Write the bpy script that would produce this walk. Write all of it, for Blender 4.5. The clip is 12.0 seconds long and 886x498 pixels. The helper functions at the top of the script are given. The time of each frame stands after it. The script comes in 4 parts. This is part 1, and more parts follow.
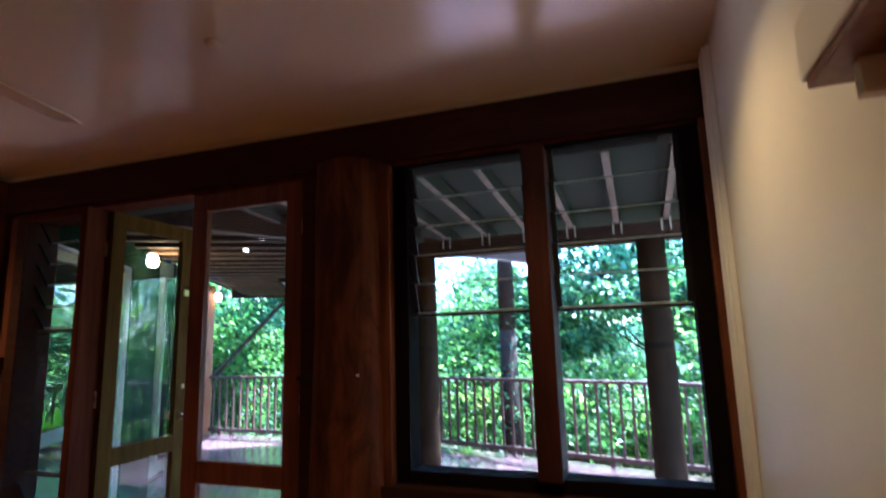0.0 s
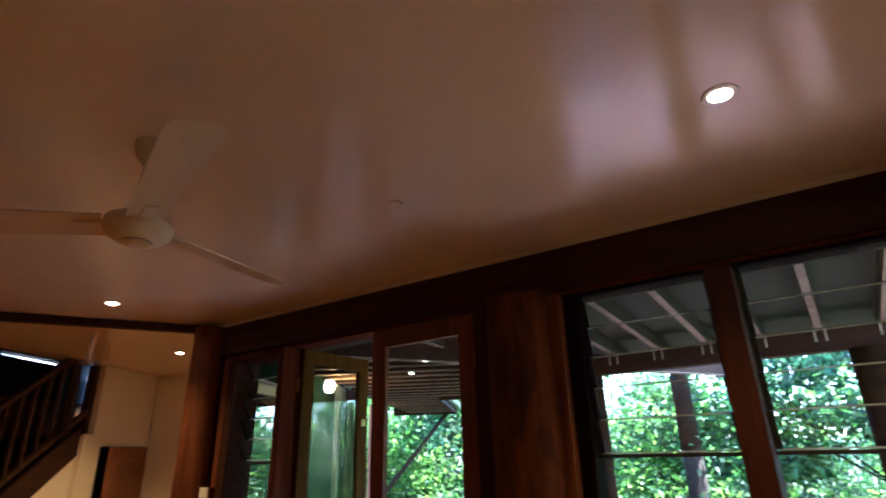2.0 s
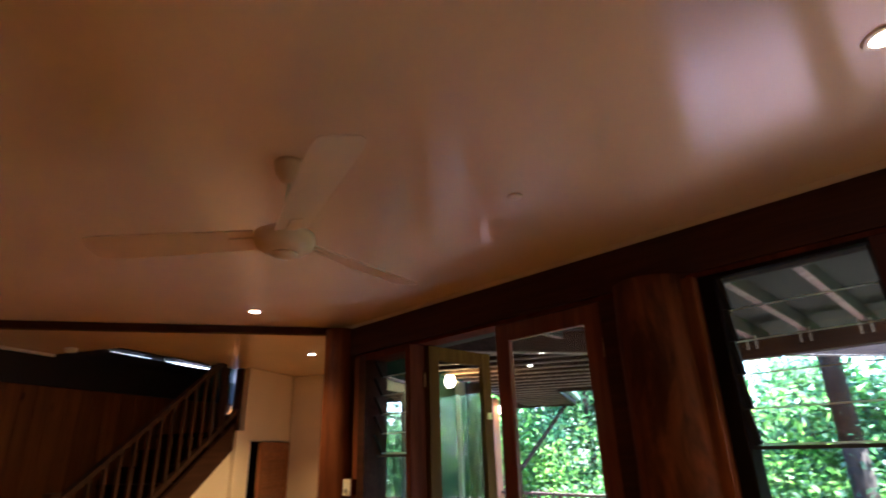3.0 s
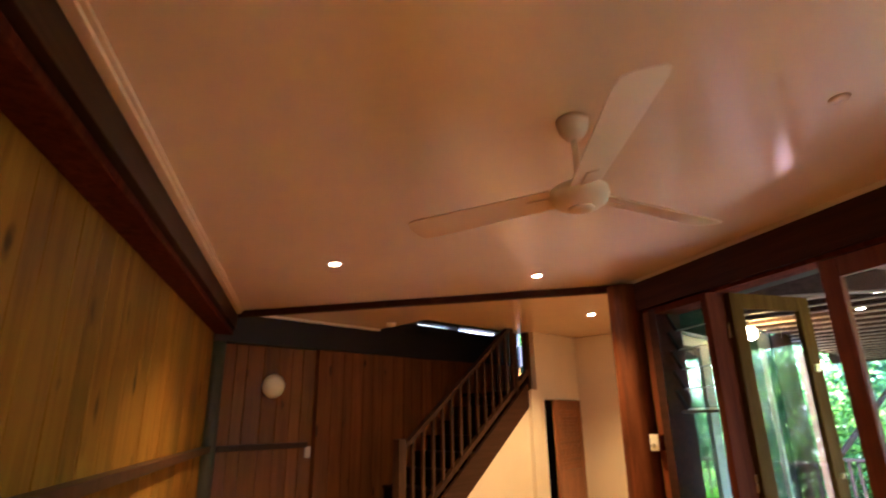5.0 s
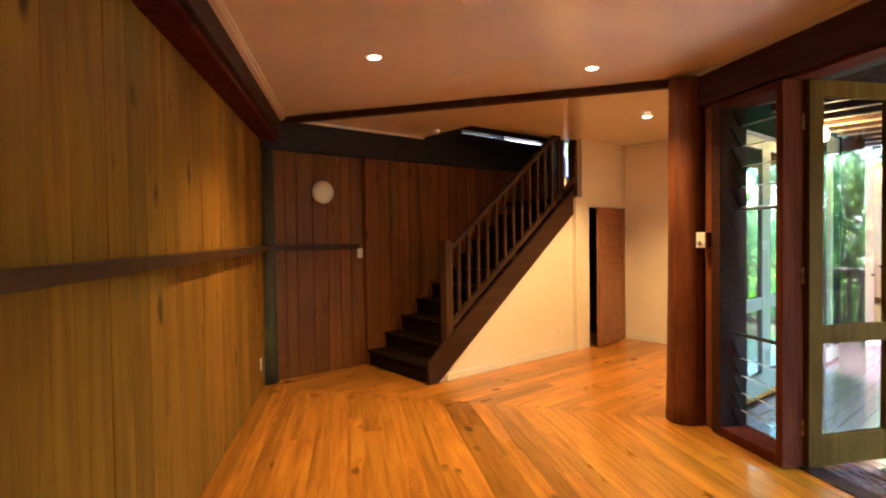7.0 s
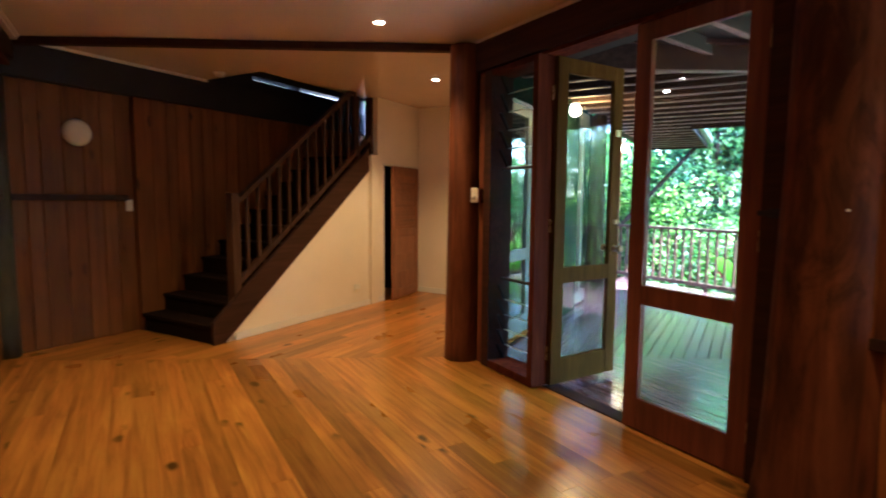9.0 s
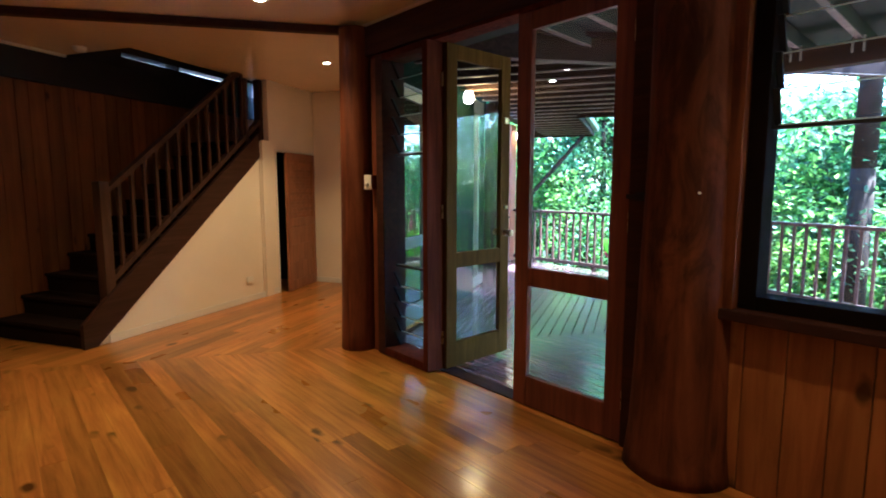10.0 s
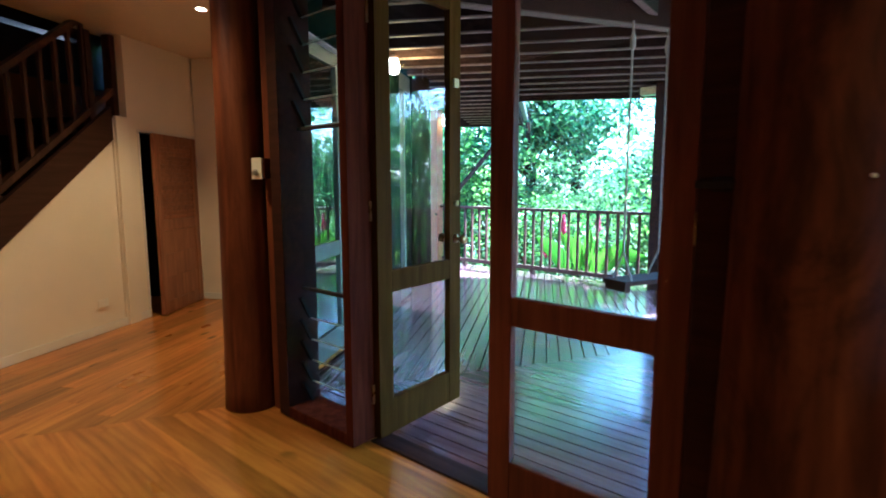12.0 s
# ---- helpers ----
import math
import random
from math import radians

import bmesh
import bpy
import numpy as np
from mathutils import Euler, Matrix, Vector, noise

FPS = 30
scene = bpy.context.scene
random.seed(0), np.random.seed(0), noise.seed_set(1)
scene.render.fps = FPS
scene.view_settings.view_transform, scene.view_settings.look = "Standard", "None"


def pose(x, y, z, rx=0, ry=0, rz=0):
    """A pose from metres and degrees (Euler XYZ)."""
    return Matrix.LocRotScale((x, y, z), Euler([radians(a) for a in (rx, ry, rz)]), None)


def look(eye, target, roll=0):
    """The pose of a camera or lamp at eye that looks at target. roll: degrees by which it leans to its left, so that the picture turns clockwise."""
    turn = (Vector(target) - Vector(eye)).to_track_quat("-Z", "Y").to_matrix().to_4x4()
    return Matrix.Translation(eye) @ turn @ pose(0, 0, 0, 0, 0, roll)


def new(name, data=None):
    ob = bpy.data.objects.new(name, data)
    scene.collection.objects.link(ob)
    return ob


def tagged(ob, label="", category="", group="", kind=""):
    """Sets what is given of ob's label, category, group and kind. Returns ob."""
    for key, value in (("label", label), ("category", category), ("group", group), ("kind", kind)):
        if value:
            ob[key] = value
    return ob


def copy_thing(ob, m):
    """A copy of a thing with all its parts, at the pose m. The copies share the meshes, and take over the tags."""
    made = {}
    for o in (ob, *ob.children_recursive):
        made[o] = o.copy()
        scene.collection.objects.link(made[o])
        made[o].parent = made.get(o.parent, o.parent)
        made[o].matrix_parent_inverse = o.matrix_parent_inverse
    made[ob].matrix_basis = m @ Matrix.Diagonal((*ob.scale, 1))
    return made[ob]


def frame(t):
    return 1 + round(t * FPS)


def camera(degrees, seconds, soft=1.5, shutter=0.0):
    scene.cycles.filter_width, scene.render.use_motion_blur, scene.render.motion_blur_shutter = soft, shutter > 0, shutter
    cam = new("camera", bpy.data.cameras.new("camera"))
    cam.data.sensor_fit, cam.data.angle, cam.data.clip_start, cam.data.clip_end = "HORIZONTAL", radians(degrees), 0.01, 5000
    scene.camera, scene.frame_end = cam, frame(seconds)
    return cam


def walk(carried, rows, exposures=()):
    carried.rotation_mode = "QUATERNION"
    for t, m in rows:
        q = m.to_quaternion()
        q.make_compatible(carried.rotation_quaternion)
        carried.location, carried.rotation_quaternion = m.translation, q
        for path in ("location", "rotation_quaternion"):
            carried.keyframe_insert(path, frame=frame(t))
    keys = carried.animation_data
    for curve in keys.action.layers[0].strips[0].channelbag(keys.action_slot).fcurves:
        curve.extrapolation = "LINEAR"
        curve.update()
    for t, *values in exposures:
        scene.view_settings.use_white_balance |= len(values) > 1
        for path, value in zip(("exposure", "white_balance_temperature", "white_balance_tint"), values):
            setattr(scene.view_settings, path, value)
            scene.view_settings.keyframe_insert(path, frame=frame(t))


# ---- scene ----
cam = camera(79.5, 12.0, soft=1.8, shutter=0.5)
PATH = [
    (0, (0.265, -0.1, 1.527), (-0.405, 1.756, 1.851), -1.6),
    (0.5, (0.263, -0.116, 1.598), (-0.491, 1.658, 2.132), -1.6),
    (1, (0.25, -0.122, 1.645), (-0.589, 1.568, 2.308), -1.3),
    (1.5, (0.215, -0.141, 1.667), (-0.738, 1.47, 2.371), -1.2),
    (2, (0.175, -0.185, 1.663), (-0.911, 1.334, 2.38), -1.5),
    (2.5, (0.134, -0.209, 1.668), (-1.086, 1.205, 2.384), -1.6),
    (3, (0.107, -0.249, 1.664), (-1.266, 1.024, 2.37), -1.8),
    (5, (0.034, -0.404, 1.615), (-1.809, 0.081, 2.222), -1.0),
    (5.5, (-0.034, -0.419, 1.618), (-1.954, -0.087, 2.071), -0.1),
    (6, (-0.041, -0.417, 1.523), (-2.011, -0.17, 1.762), 0.4),
    (6.5, (-0.081, -0.41, 1.491), (-2.066, -0.166, 1.525), -0.5),
    (8.5, (-0.025, -0.304, 1.395), (-1.859, 0.478, 1.231), 0.1),
    (9, (0.019, -0.268, 1.388), (-1.702, 0.734, 1.201), 0.5),
    (9.5, (0.042, -0.226, 1.38), (-1.563, 0.949, 1.175), 0.4),
    (10, (0.053, -0.179, 1.385), (-1.462, 1.106, 1.152), 0.0),
    (10.5, (0.034, -0.155, 1.372), (-1.436, 1.179, 1.127), -0.3),
    (11, (-0.241, 0.031, 1.354), (-1.666, 1.414, 1.109), -0.8),
    (11.5, (-0.571, 0.275, 1.342), (-1.908, 1.74, 1.086), -1.2),
    (12, (-0.947, 0.573, 1.343), (-2.235, 2.083, 1.094), -0.1),
]
walk(cam, [(t, look(eye, target, roll)) for t, eye, target, roll in PATH],
     exposures=[(0, 3.9, 4400, 18), (1.0, 3.9, 4750, 18), (2.0, 4.05, 4900, 18), (3.0, 4.4, 5050, 18), (5.0, 5.4, 5150, 18), (6.0, 5.65, 5350, 16), (6.7, 5.7, 5350, 16), (8.5, 4.95, 4950, 17),
                (9.5, 4.5, 4600, 17), (10.5, 4.4, 4500, 17), (11.0, 4.4, 4450, 16), (12, 4.15, 4350, 15)])

# ---- world, sun, lamps ----
world = bpy.data.worlds.new("sky")
scene.world = world
world.use_nodes = True
wn = world.node_tree
sky = wn.nodes.new("ShaderNodeTexSky")
sky.sky_type = "NISHITA"
sky.sun_disc = False
sky.sun_elevation = radians(63)
sky.sun_rotation = radians(40)
wn.links.new(sky.outputs[0], wn.nodes["Background"].inputs[0])
wn.nodes["Background"].inputs[1].default_value = 0.15
sun = new("sun", bpy.data.lights.new("sun", "SUN"))
sun.data.energy, sun.data.angle, sun.data.color = 5.0, radians(0.6), (1.0, 0.94, 0.84)
sun.matrix_world = look((0, 0, 20), (-20 * 0.327, -20 * 0.39, 0))

WARM = (1.0, 0.585, 0.165)


# ---- helpers for meshes ----
def clean(bm):
    bmesh.ops.recalc_face_normals(bm, faces=bm.faces[:])
    return bm


def part(name, bm, material, parent=None, label="", smooth=False):
    me = bpy.data.meshes.new(name)
    clean(bm)
    if smooth:
        for f in bm.faces:
            f.smooth = True
    bm.to_mesh(me)
    bm.free()
    me.materials.append(material)
    ob = new(name, me)
    if parent is not None:
        ob.parent = parent
    if label:
        ob["label"] = label
    return ob


def thing(name, label, category, m=None, group="", kind=""):
    ob = new(name)
    ob.empty_display_size = 0.1
    if m is not None:
        ob.matrix_world = m
    return tagged(ob, label, category, group, kind)


def box(bm, x0, x1, y0, y1, z0, z1, bevel=0.0, m=None):
    r = bmesh.ops.create_cube(bm, size=1.0)
    vs = r["verts"]
    for v in vs:
        v.co = Vector(((x0 + x1) / 2 + v.co.x * (x1 - x0), (y0 + y1) / 2 + v.co.y * (y1 - y0), (z0 + z1) / 2 + v.co.z * (z1 - z0)))
    if bevel:
        es = list({e for v in vs for e in v.link_edges})
        r = bmesh.ops.bevel(bm, geom=es, offset=bevel, segments=2, affect="EDGES", profile=0.6)
        vs = list({v for f in r["faces"] for v in f.verts} | {v for v in vs if v.is_valid})
    if m is not None:
        bmesh.ops.transform(bm, matrix=m, verts=vs)
    return bm


def boxed(*a, **k):
    return box(bmesh.new(), *a, **k)


def prism(bm, poly, z0, z1, m=None, chamfer=0.0):
    """A flat convex polygon (x, y) drawn up from z0 to z1, its top edge eased by chamfer."""
    c = Vector((sum(p[0] for p in poly) / len(poly), sum(p[1] for p in poly) / len(poly)))
    rings = [[(p[0], p[1], z0) for p in poly], [(p[0], p[1], z1 - chamfer) for p in poly]]
    if chamfer:
        ring = []
        for p in poly:
            d = c - Vector(p)
            d = d.normalized() * min(chamfer * 1.4, d.length * 0.4)
            ring.append((p[0] + d.x, p[1] + d.y, z1))
        rings.append(ring)
    vs = [[bm.verts.new(co if m is None else m @ Vector(co)) for co in r] for r in rings]
    k = len(poly)
    bm.faces.new(vs[0][::-1])
    bm.faces.new(vs[-1])
    for a, b in zip(vs, vs[1:]):
        for i in range(k):
            bm.faces.new((a[i], a[(i + 1) % k], b[(i + 1) % k], b[i]))
    return bm


def lathe(bm, profile, seg=24, m=None):
    """Profile of (radius, z), from bottom to top, turned about z."""
    rings = []
    for r, z in profile:
        ring = []
        for i in range(seg):
            a = 2 * math.pi * i / seg
            co = Vector((r * math.cos(a), r * math.sin(a), z))
            ring.append(bm.verts.new(co if m is None else m @ co))
        rings.append(ring)
    for a, b in zip(rings, rings[1:]):
        for i in range(seg):
            bm.faces.new((a[i], a[(i + 1) % seg], b[(i + 1) % seg], b[i]))
    bm.faces.new(rings[0][::-1])
    bm.faces.new(rings[-1])
    return bm


def stick(bm, p0, p1, w, h, bevel=0.0, up=(0, 0, 1)):
    """A bar of width w (sideways) and height h (along up) from p0 to p1."""
    p0, p1 = Vector(p0), Vector(p1)
    d = p1 - p0
    x = d.normalized()
    y = Vector(up).cross(x)
    y = y.normalized() if y.length > 1e-6 else Vector((1, 0, 0))
    z = x.cross(y)
    m = Matrix((x, y, z)).transposed().to_4x4()
    m.translation = (p0 + p1) / 2
    return box(bm, -d.length / 2, d.length / 2, -w / 2, w / 2, -h / 2, h / 2, bevel, m)


def pipe(bm, p0, p1, r0, r1=None, seg=12):
    p0, p1 = Vector(p0), Vector(p1)
    d = p1 - p0
    m = d.to_track_quat("Z", "Y").to_matrix().to_4x4()
    m.translation = p0
    return lathe(bm, [(r0, 0), (r0 if r1 is None else r1, d.length)], seg, m)


def clip(poly, p, nrm):
    """The part of a convex polygon on the side of the line through p to which nrm points."""
    out = []
    for a, b in zip(poly, poly[1:] + poly[:1]):
        da = (a[0] - p[0]) * nrm[0] + (a[1] - p[1]) * nrm[1]
        db = (b[0] - p[0]) * nrm[0] + (b[1] - p[1]) * nrm[1]
        if da >= 0:
            out.append(a)
        if (da >= 0) != (db >= 0):
            t = da / (da - db)
            out.append((a[0] + t * (b[0] - a[0]), a[1] + t * (b[1] - a[1])))
    return out


def area(poly):
    return abs(sum(a[0] * b[1] - a[1] * b[0] for a, b in zip(poly, poly[1:] + poly[:1]))) / 2


# the stair bay is turned by 30 degrees: a along the stair, b out from its wall
SO = Vector((-5.33, 0.45, 0))
SM = Matrix(((-0.5, 0.866025, 0, SO.x), (0.866025, 0.5, 0, SO.y), (0, 0, 1, 0), (0, 0, 0, 1)))


def sp(a, b, z=0.0):
    return SM @ Vector((a, b, z))


CEIL = 2.70


# ---- materials ----
def nodes_of(name):
    mat = bpy.data.materials.new(name)
    mat.use_nodes = True
    nt = mat.node_tree
    return mat, nt, nt.nodes["Principled BSDF"]


def add(nt, kind, **values):
    nd = nt.nodes.new(kind)
    for k, v in values.items():
        nd.inputs[k].default_value = v
    return nd


def ramp(nt, src, stops):
    r = nt.nodes.new("ShaderNodeValToRGB")
    els = r.color_ramp.elements
    while len(els) < len(stops):
        els.new(0.5)
    for e, (pos, col) in zip(els, stops):
        e.position, e.color = pos, (*col, 1) if len(col) == 3 else col
    nt.links.new(src, r.inputs[0])
    return r.outputs[0]


def mixed(nt, blend, fac, a, b):
    mx = nt.nodes.new("ShaderNodeMix")
    mx.data_type, mx.blend_type = "RGBA", blend
    for sock, val in ((mx.inputs[0], fac), (mx.inputs[6], a), (mx.inputs[7], b)):
        if hasattr(val, "links"):
            nt.links.new(val, sock)
        else:
            sock.default_value = val if isinstance(val, float) else (*val, 1)
    return mx.outputs[2]


def wood(name, dark, mid, light, turn=0.0, upright=False, rough=0.4, knots=0.6, vary=0.35, fine=1.0, coat=0.0, bump=0.12, shine=0.5, knot_size=1.0, blotch=0.0):
    """Timber: long grain, broad tone, knots, and a tone of its own for each board."""
    mat, nt, bsdf = nodes_of(name)
    L = nt.links
    tc = nt.nodes.new("ShaderNodeTexCoord")
    info = nt.nodes.new("ShaderNodeObjectInfo")
    rot = nt.nodes.new("ShaderNodeMapping")
    rot.inputs["Rotation"].default_value = (0, 0, radians(-turn))
    L.new(tc.outputs["Object"], rot.inputs["Vector"])
    shift = nt.nodes.new("ShaderNodeVectorMath")
    shift.operation = "ADD"
    comb = nt.nodes.new("ShaderNodeCombineXYZ")
    far = nt.nodes.new("ShaderNodeMath")
    far.operation = "MULTIPLY"
    far.inputs[1].default_value = 37.0
    L.new(info.outputs["Random"], far.inputs[0])
    for i in range(3):
        L.new(far.outputs[0], comb.inputs[i])
    L.new(rot.outputs[0], shift.inputs[0])
    L.new(comb.outputs[0], shift.inputs[1])
    scale = (11, 11, 0.7) if upright else (0.7, 11, 11)
    stretch = nt.nodes.new("ShaderNodeMapping")
    stretch.inputs["Scale"].default_value = [s * fine for s in scale]
    L.new(shift.outputs[0], stretch.inputs[0])
    grain = add(nt, "ShaderNodeTexNoise", Scale=2.0, Detail=8.0, Roughness=0.62, Distortion=0.6)
    L.new(stretch.outputs[0], grain.inputs["Vector"])
    col = ramp(nt, grain.outputs["Fac"], [(0.30, dark), (0.52, mid), (0.72, light)])
    broad = add(nt, "ShaderNodeTexNoise", Scale=1.7, Detail=3.0)
    L.new(shift.outputs[0], broad.inputs["Vector"])
    tone = ramp(nt, broad.outputs["Fac"], [(0.3, (0.72, 0.72, 0.72)), (0.7, (1.12, 1.12, 1.12))])
    col = mixed(nt, "MULTIPLY", 0.8, col, tone)
    own = ramp(nt, info.outputs["Random"], [(0.0, (1 - vary, 1 - vary, 1 - vary)), (0.5, (1, 1, 1)), (1.0, (1 + vary * 0.6, 1 + vary * 0.5, 1 + vary * 0.4))])
    col = mixed(nt, "MULTIPLY", 1.0, col, own)
    if blotch:
        bs = nt.nodes.new("ShaderNodeMapping")
        bs.inputs["Scale"].default_value = (5.5, 5.5, 1.6) if upright else (1.6, 5.5, 5.5)
        L.new(shift.outputs[0], bs.inputs[0])
        bn = add(nt, "ShaderNodeTexNoise", Scale=1.3, Detail=6.0, Roughness=0.65, Distortion=0.8)
        L.new(bs.outputs[0], bn.inputs["Vector"])
        stain = ramp(nt, bn.outputs["Fac"], [(0.40, (0.22, 0.20, 0.20)), (0.52, (0.85, 0.82, 0.8)), (0.68, (1.3, 1.3, 1.25))])
        col = mixed(nt, "MULTIPLY", blotch, col, stain)
    if knots:
        ks = nt.nodes.new("ShaderNodeMapping")
        ks.inputs["Scale"].default_value = [v / knot_size for v in ((7, 7, 2.6) if upright else (3.4, 7, 7))]
        warp = nt.nodes.new("ShaderNodeVectorMath")
        warp.operation = "MULTIPLY_ADD"
        wob = add(nt, "ShaderNodeTexNoise", Scale=9.0, Detail=2.0)
        L.new(shift.outputs[0], wob.inputs["Vector"])
        L.new(wob.outputs["Color"], warp.inputs[0])
        warp.inputs[1].default_value = (0.05, 0.05, 0.05)
        L.new(shift.outputs[0], warp.inputs[2])
        L.new(warp.outputs[0], ks.inputs[0])
        vor = add(nt, "ShaderNodeTexVoronoi", Scale=1.0, Randomness=1.0)
        L.new(ks.outputs[0], vor.inputs["Vector"])
        spot = ramp(nt, vor.outputs["Distance"], [(0.11, (knots, knots, knots)), (0.21, (0, 0, 0))])
        some = ramp(nt, broad.outputs["Fac"], [(0.44, (0, 0, 0)), (0.54, (1, 1, 1))])
        spot = mixed(nt, "MULTIPLY", 1.0, spot, some)
        col = mixed(nt, "MIX", spot, col, tuple(c * 0.28 for c in dark))
    L.new(col, bsdf.inputs["Base Color"])
    rr = nt.nodes.new("ShaderNodeMapRange")
    rr.inputs["To Min"].default_value, rr.inputs["To Max"].default_value = rough * 0.75, min(1, rough * 1.35)
    L.new(broad.outputs["Fac"], rr.inputs["Value"])
    L.new(rr.outputs[0], bsdf.inputs["Roughness"])
    bsdf.inputs["Coat Weight"].default_value = coat
    bsdf.inputs["Specular IOR Level"].default_value = shine
    bsdf.inputs["Coat Roughness"].default_value = 0.14
    bp = add(nt, "ShaderNodeBump", Strength=bump, Distance=0.004)
    L.new(grain.outputs["Fac"], bp.inputs["Height"])
    L.new(bp.outputs[0], bsdf.inputs["Normal"])
    return mat


def paint(name, colour, rough=0.5, stain=0.12, scale=1.5, bump=0.05, metal=0.0, fleck=0.0, shine=0.5):
    """Paint, plaster or metal: soft stains and a fine relief."""
    mat, nt, bsdf = nodes_of(name)
    L = nt.links
    tc = nt.nodes.new("ShaderNodeTexCoord")
    big = add(nt, "ShaderNodeTexNoise", Scale=scale, Detail=5.0, Roughness=0.6)
    small = add(nt, "ShaderNodeTexNoise", Scale=140.0, Detail=3.0)
    L.new(tc.outputs["Object"], big.inputs["Vector"])
    L.new(tc.outputs["Object"], small.inputs["Vector"])
    lo, hi = 1 - stain, 1 + stain * 0.5
    tone = ramp(nt, big.outputs["Fac"], [(0.3, (lo, lo, lo * 0.97)), (0.7, (hi, hi, hi))])
    col = mixed(nt, "MULTIPLY", 1.0, colour, tone)
    if fleck:
        dots = ramp(nt, small.outputs["Fac"], [(0.62, (0, 0, 0)), (0.72, (fleck, fleck, fleck))])
        col = mixed(nt, "MIX", dots, col, tuple(c * 0.4 for c in colour))
    L.new(col, bsdf.inputs["Base Color"])
    bsdf.inputs["Metallic"].default_value = metal
    bsdf.inputs["Specular IOR Level"].default_value = shine
    rr = nt.nodes.new("ShaderNodeMapRange")
    rr.inputs["To Min"].default_value, rr.inputs["To Max"].default_value = rough * 0.8, min(1, rough * 1.25)
    L.new(big.outputs["Fac"], rr.inputs["Value"])
    L.new(rr.outputs[0], bsdf.inputs["Roughness"])
    if bump:
        bp = add(nt, "ShaderNodeBump", Strength=bump, Distance=0.002)
        L.new(small.outputs["Fac"], bp.inputs["Height"])
        L.new(bp.outputs[0], bsdf.inputs["Normal"])
    return mat


def glow(name, colour, strength):
    mat, nt, bsdf = nodes_of(name)
    bsdf.inputs["Base Color"].default_value = (*colour, 1)
    bsdf.inputs["Emission Color"].default_value = (*colour, 1)
    bsdf.inputs["Emission Strength"].default_value = strength
    return mat


def pane_glass(name, tint, rough=0.0):
    """Thin window glass: clear straight through, with a mirror skin that grows at a slant."""
    mat, nt, bsdf = nodes_of(name)
    nt.nodes.remove(bsdf)
    clear = nt.nodes.new("ShaderNodeBsdfTransparent")
    clear.inputs[0].default_value = (*tint, 1)
    shiny = add(nt, "ShaderNodeBsdfGlossy", Roughness=rough)
    slant = add(nt, "ShaderNodeLayerWeight", Blend=0.5)
    steep = nt.nodes.new("ShaderNodeMath")
    steep.operation = "POWER"
    steep.inputs[1].default_value = 4.0
    nt.links.new(slant.outputs["Facing"], steep.inputs[0])
    skin = nt.nodes.new("ShaderNodeMath")
    skin.operation = "MULTIPLY_ADD"
    skin.inputs[1].default_value, skin.inputs[2].default_value = 0.75, 0.05
    nt.links.new(steep.outputs[0], skin.inputs[0])
    mx = nt.nodes.new("ShaderNodeMixShader")
    nt.links.new(skin.outputs[0], mx.inputs[0])
    nt.links.new(clear.outputs[0], mx.inputs[1])
    nt.links.new(shiny.outputs[0], mx.inputs[2])
    nt.links.new(mx.outputs[0], nt.nodes["Material Output"].inputs[0])
    return mat


def leafy(name, dark, light, through_light):
    mat, nt, bsdf = nodes_of(name)
    L = nt.links
    geo = nt.nodes.new("ShaderNodeNewGeometry")
    info = nt.nodes.new("ShaderNodeObjectInfo")
    tc = nt.nodes.new("ShaderNodeTexCoord")
    nz = add(nt, "ShaderNodeTexNoise", Scale=0.7, Detail=3.0)
    L.new(tc.outputs["Object"], nz.inputs["Vector"])
    low, high = (tuple(a + (b - a) * k for a, b in zip(dark, light)) for k in (0.22, 0.6))
    col = ramp(nt, geo.outputs["Random Per Island"], [(0.0, dark), (0.45, low), (0.85, high), (1.0, light)])
    # shaded clumps painted darker and bluer, sunlit ones brighter, by broad noise
    shade_patch = ramp(nt, nz.outputs["Fac"], [(0.36, (0.5, 0.65, 0.8)), (0.64, (1.5, 1.35, 0.95))])
    col = mixed(nt, "MULTIPLY", 1.0, col, shade_patch)
    own = ramp(nt, info.outputs["Random"], [(0.0, (0.75, 0.85, 0.9)), (1.0, (1.2, 1.1, 0.9))])
    col = mixed(nt, "MULTIPLY", 1.0, col, own)
    L.new(col, bsdf.inputs["Base Color"])
    bsdf.inputs["Roughness"].default_value = 0.38
    bsdf.inputs["Specular IOR Level"].default_value = 0.35
    tr = nt.nodes.new("ShaderNodeBsdfTranslucent")
    bright = mixed(nt, "MULTIPLY", 1.0, col, through_light)
    L.new(bright, tr.inputs[0])
    mx = nt.nodes.new("ShaderNodeMixShader")
    mx.inputs[0].default_value = 0.5
    L.new(bsdf.outputs[0], mx.inputs[1])
    L.new(tr.outputs[0], mx.inputs[2])
    L.new(mx.outputs[0], nt.nodes["Material Output"].inputs[0])
    return mat


M_FLOOR = wood("floor_timber", (0.25, 0.082, 0.004), (0.46, 0.185, 0.006), (0.59, 0.285, 0.013), rough=0.29, knots=0.95, vary=0.36, coat=0.22, bump=0.03, shine=0.3, knot_size=1.25)
M_FLOOR_TURNED = wood("floor_timber_turned", (0.25, 0.082, 0.004), (0.46, 0.185, 0.006), (0.59, 0.285, 0.013), turn=120, rough=0.29, knots=0.95, vary=0.36, coat=0.22, bump=0.03, shine=0.3, knot_size=1.25)
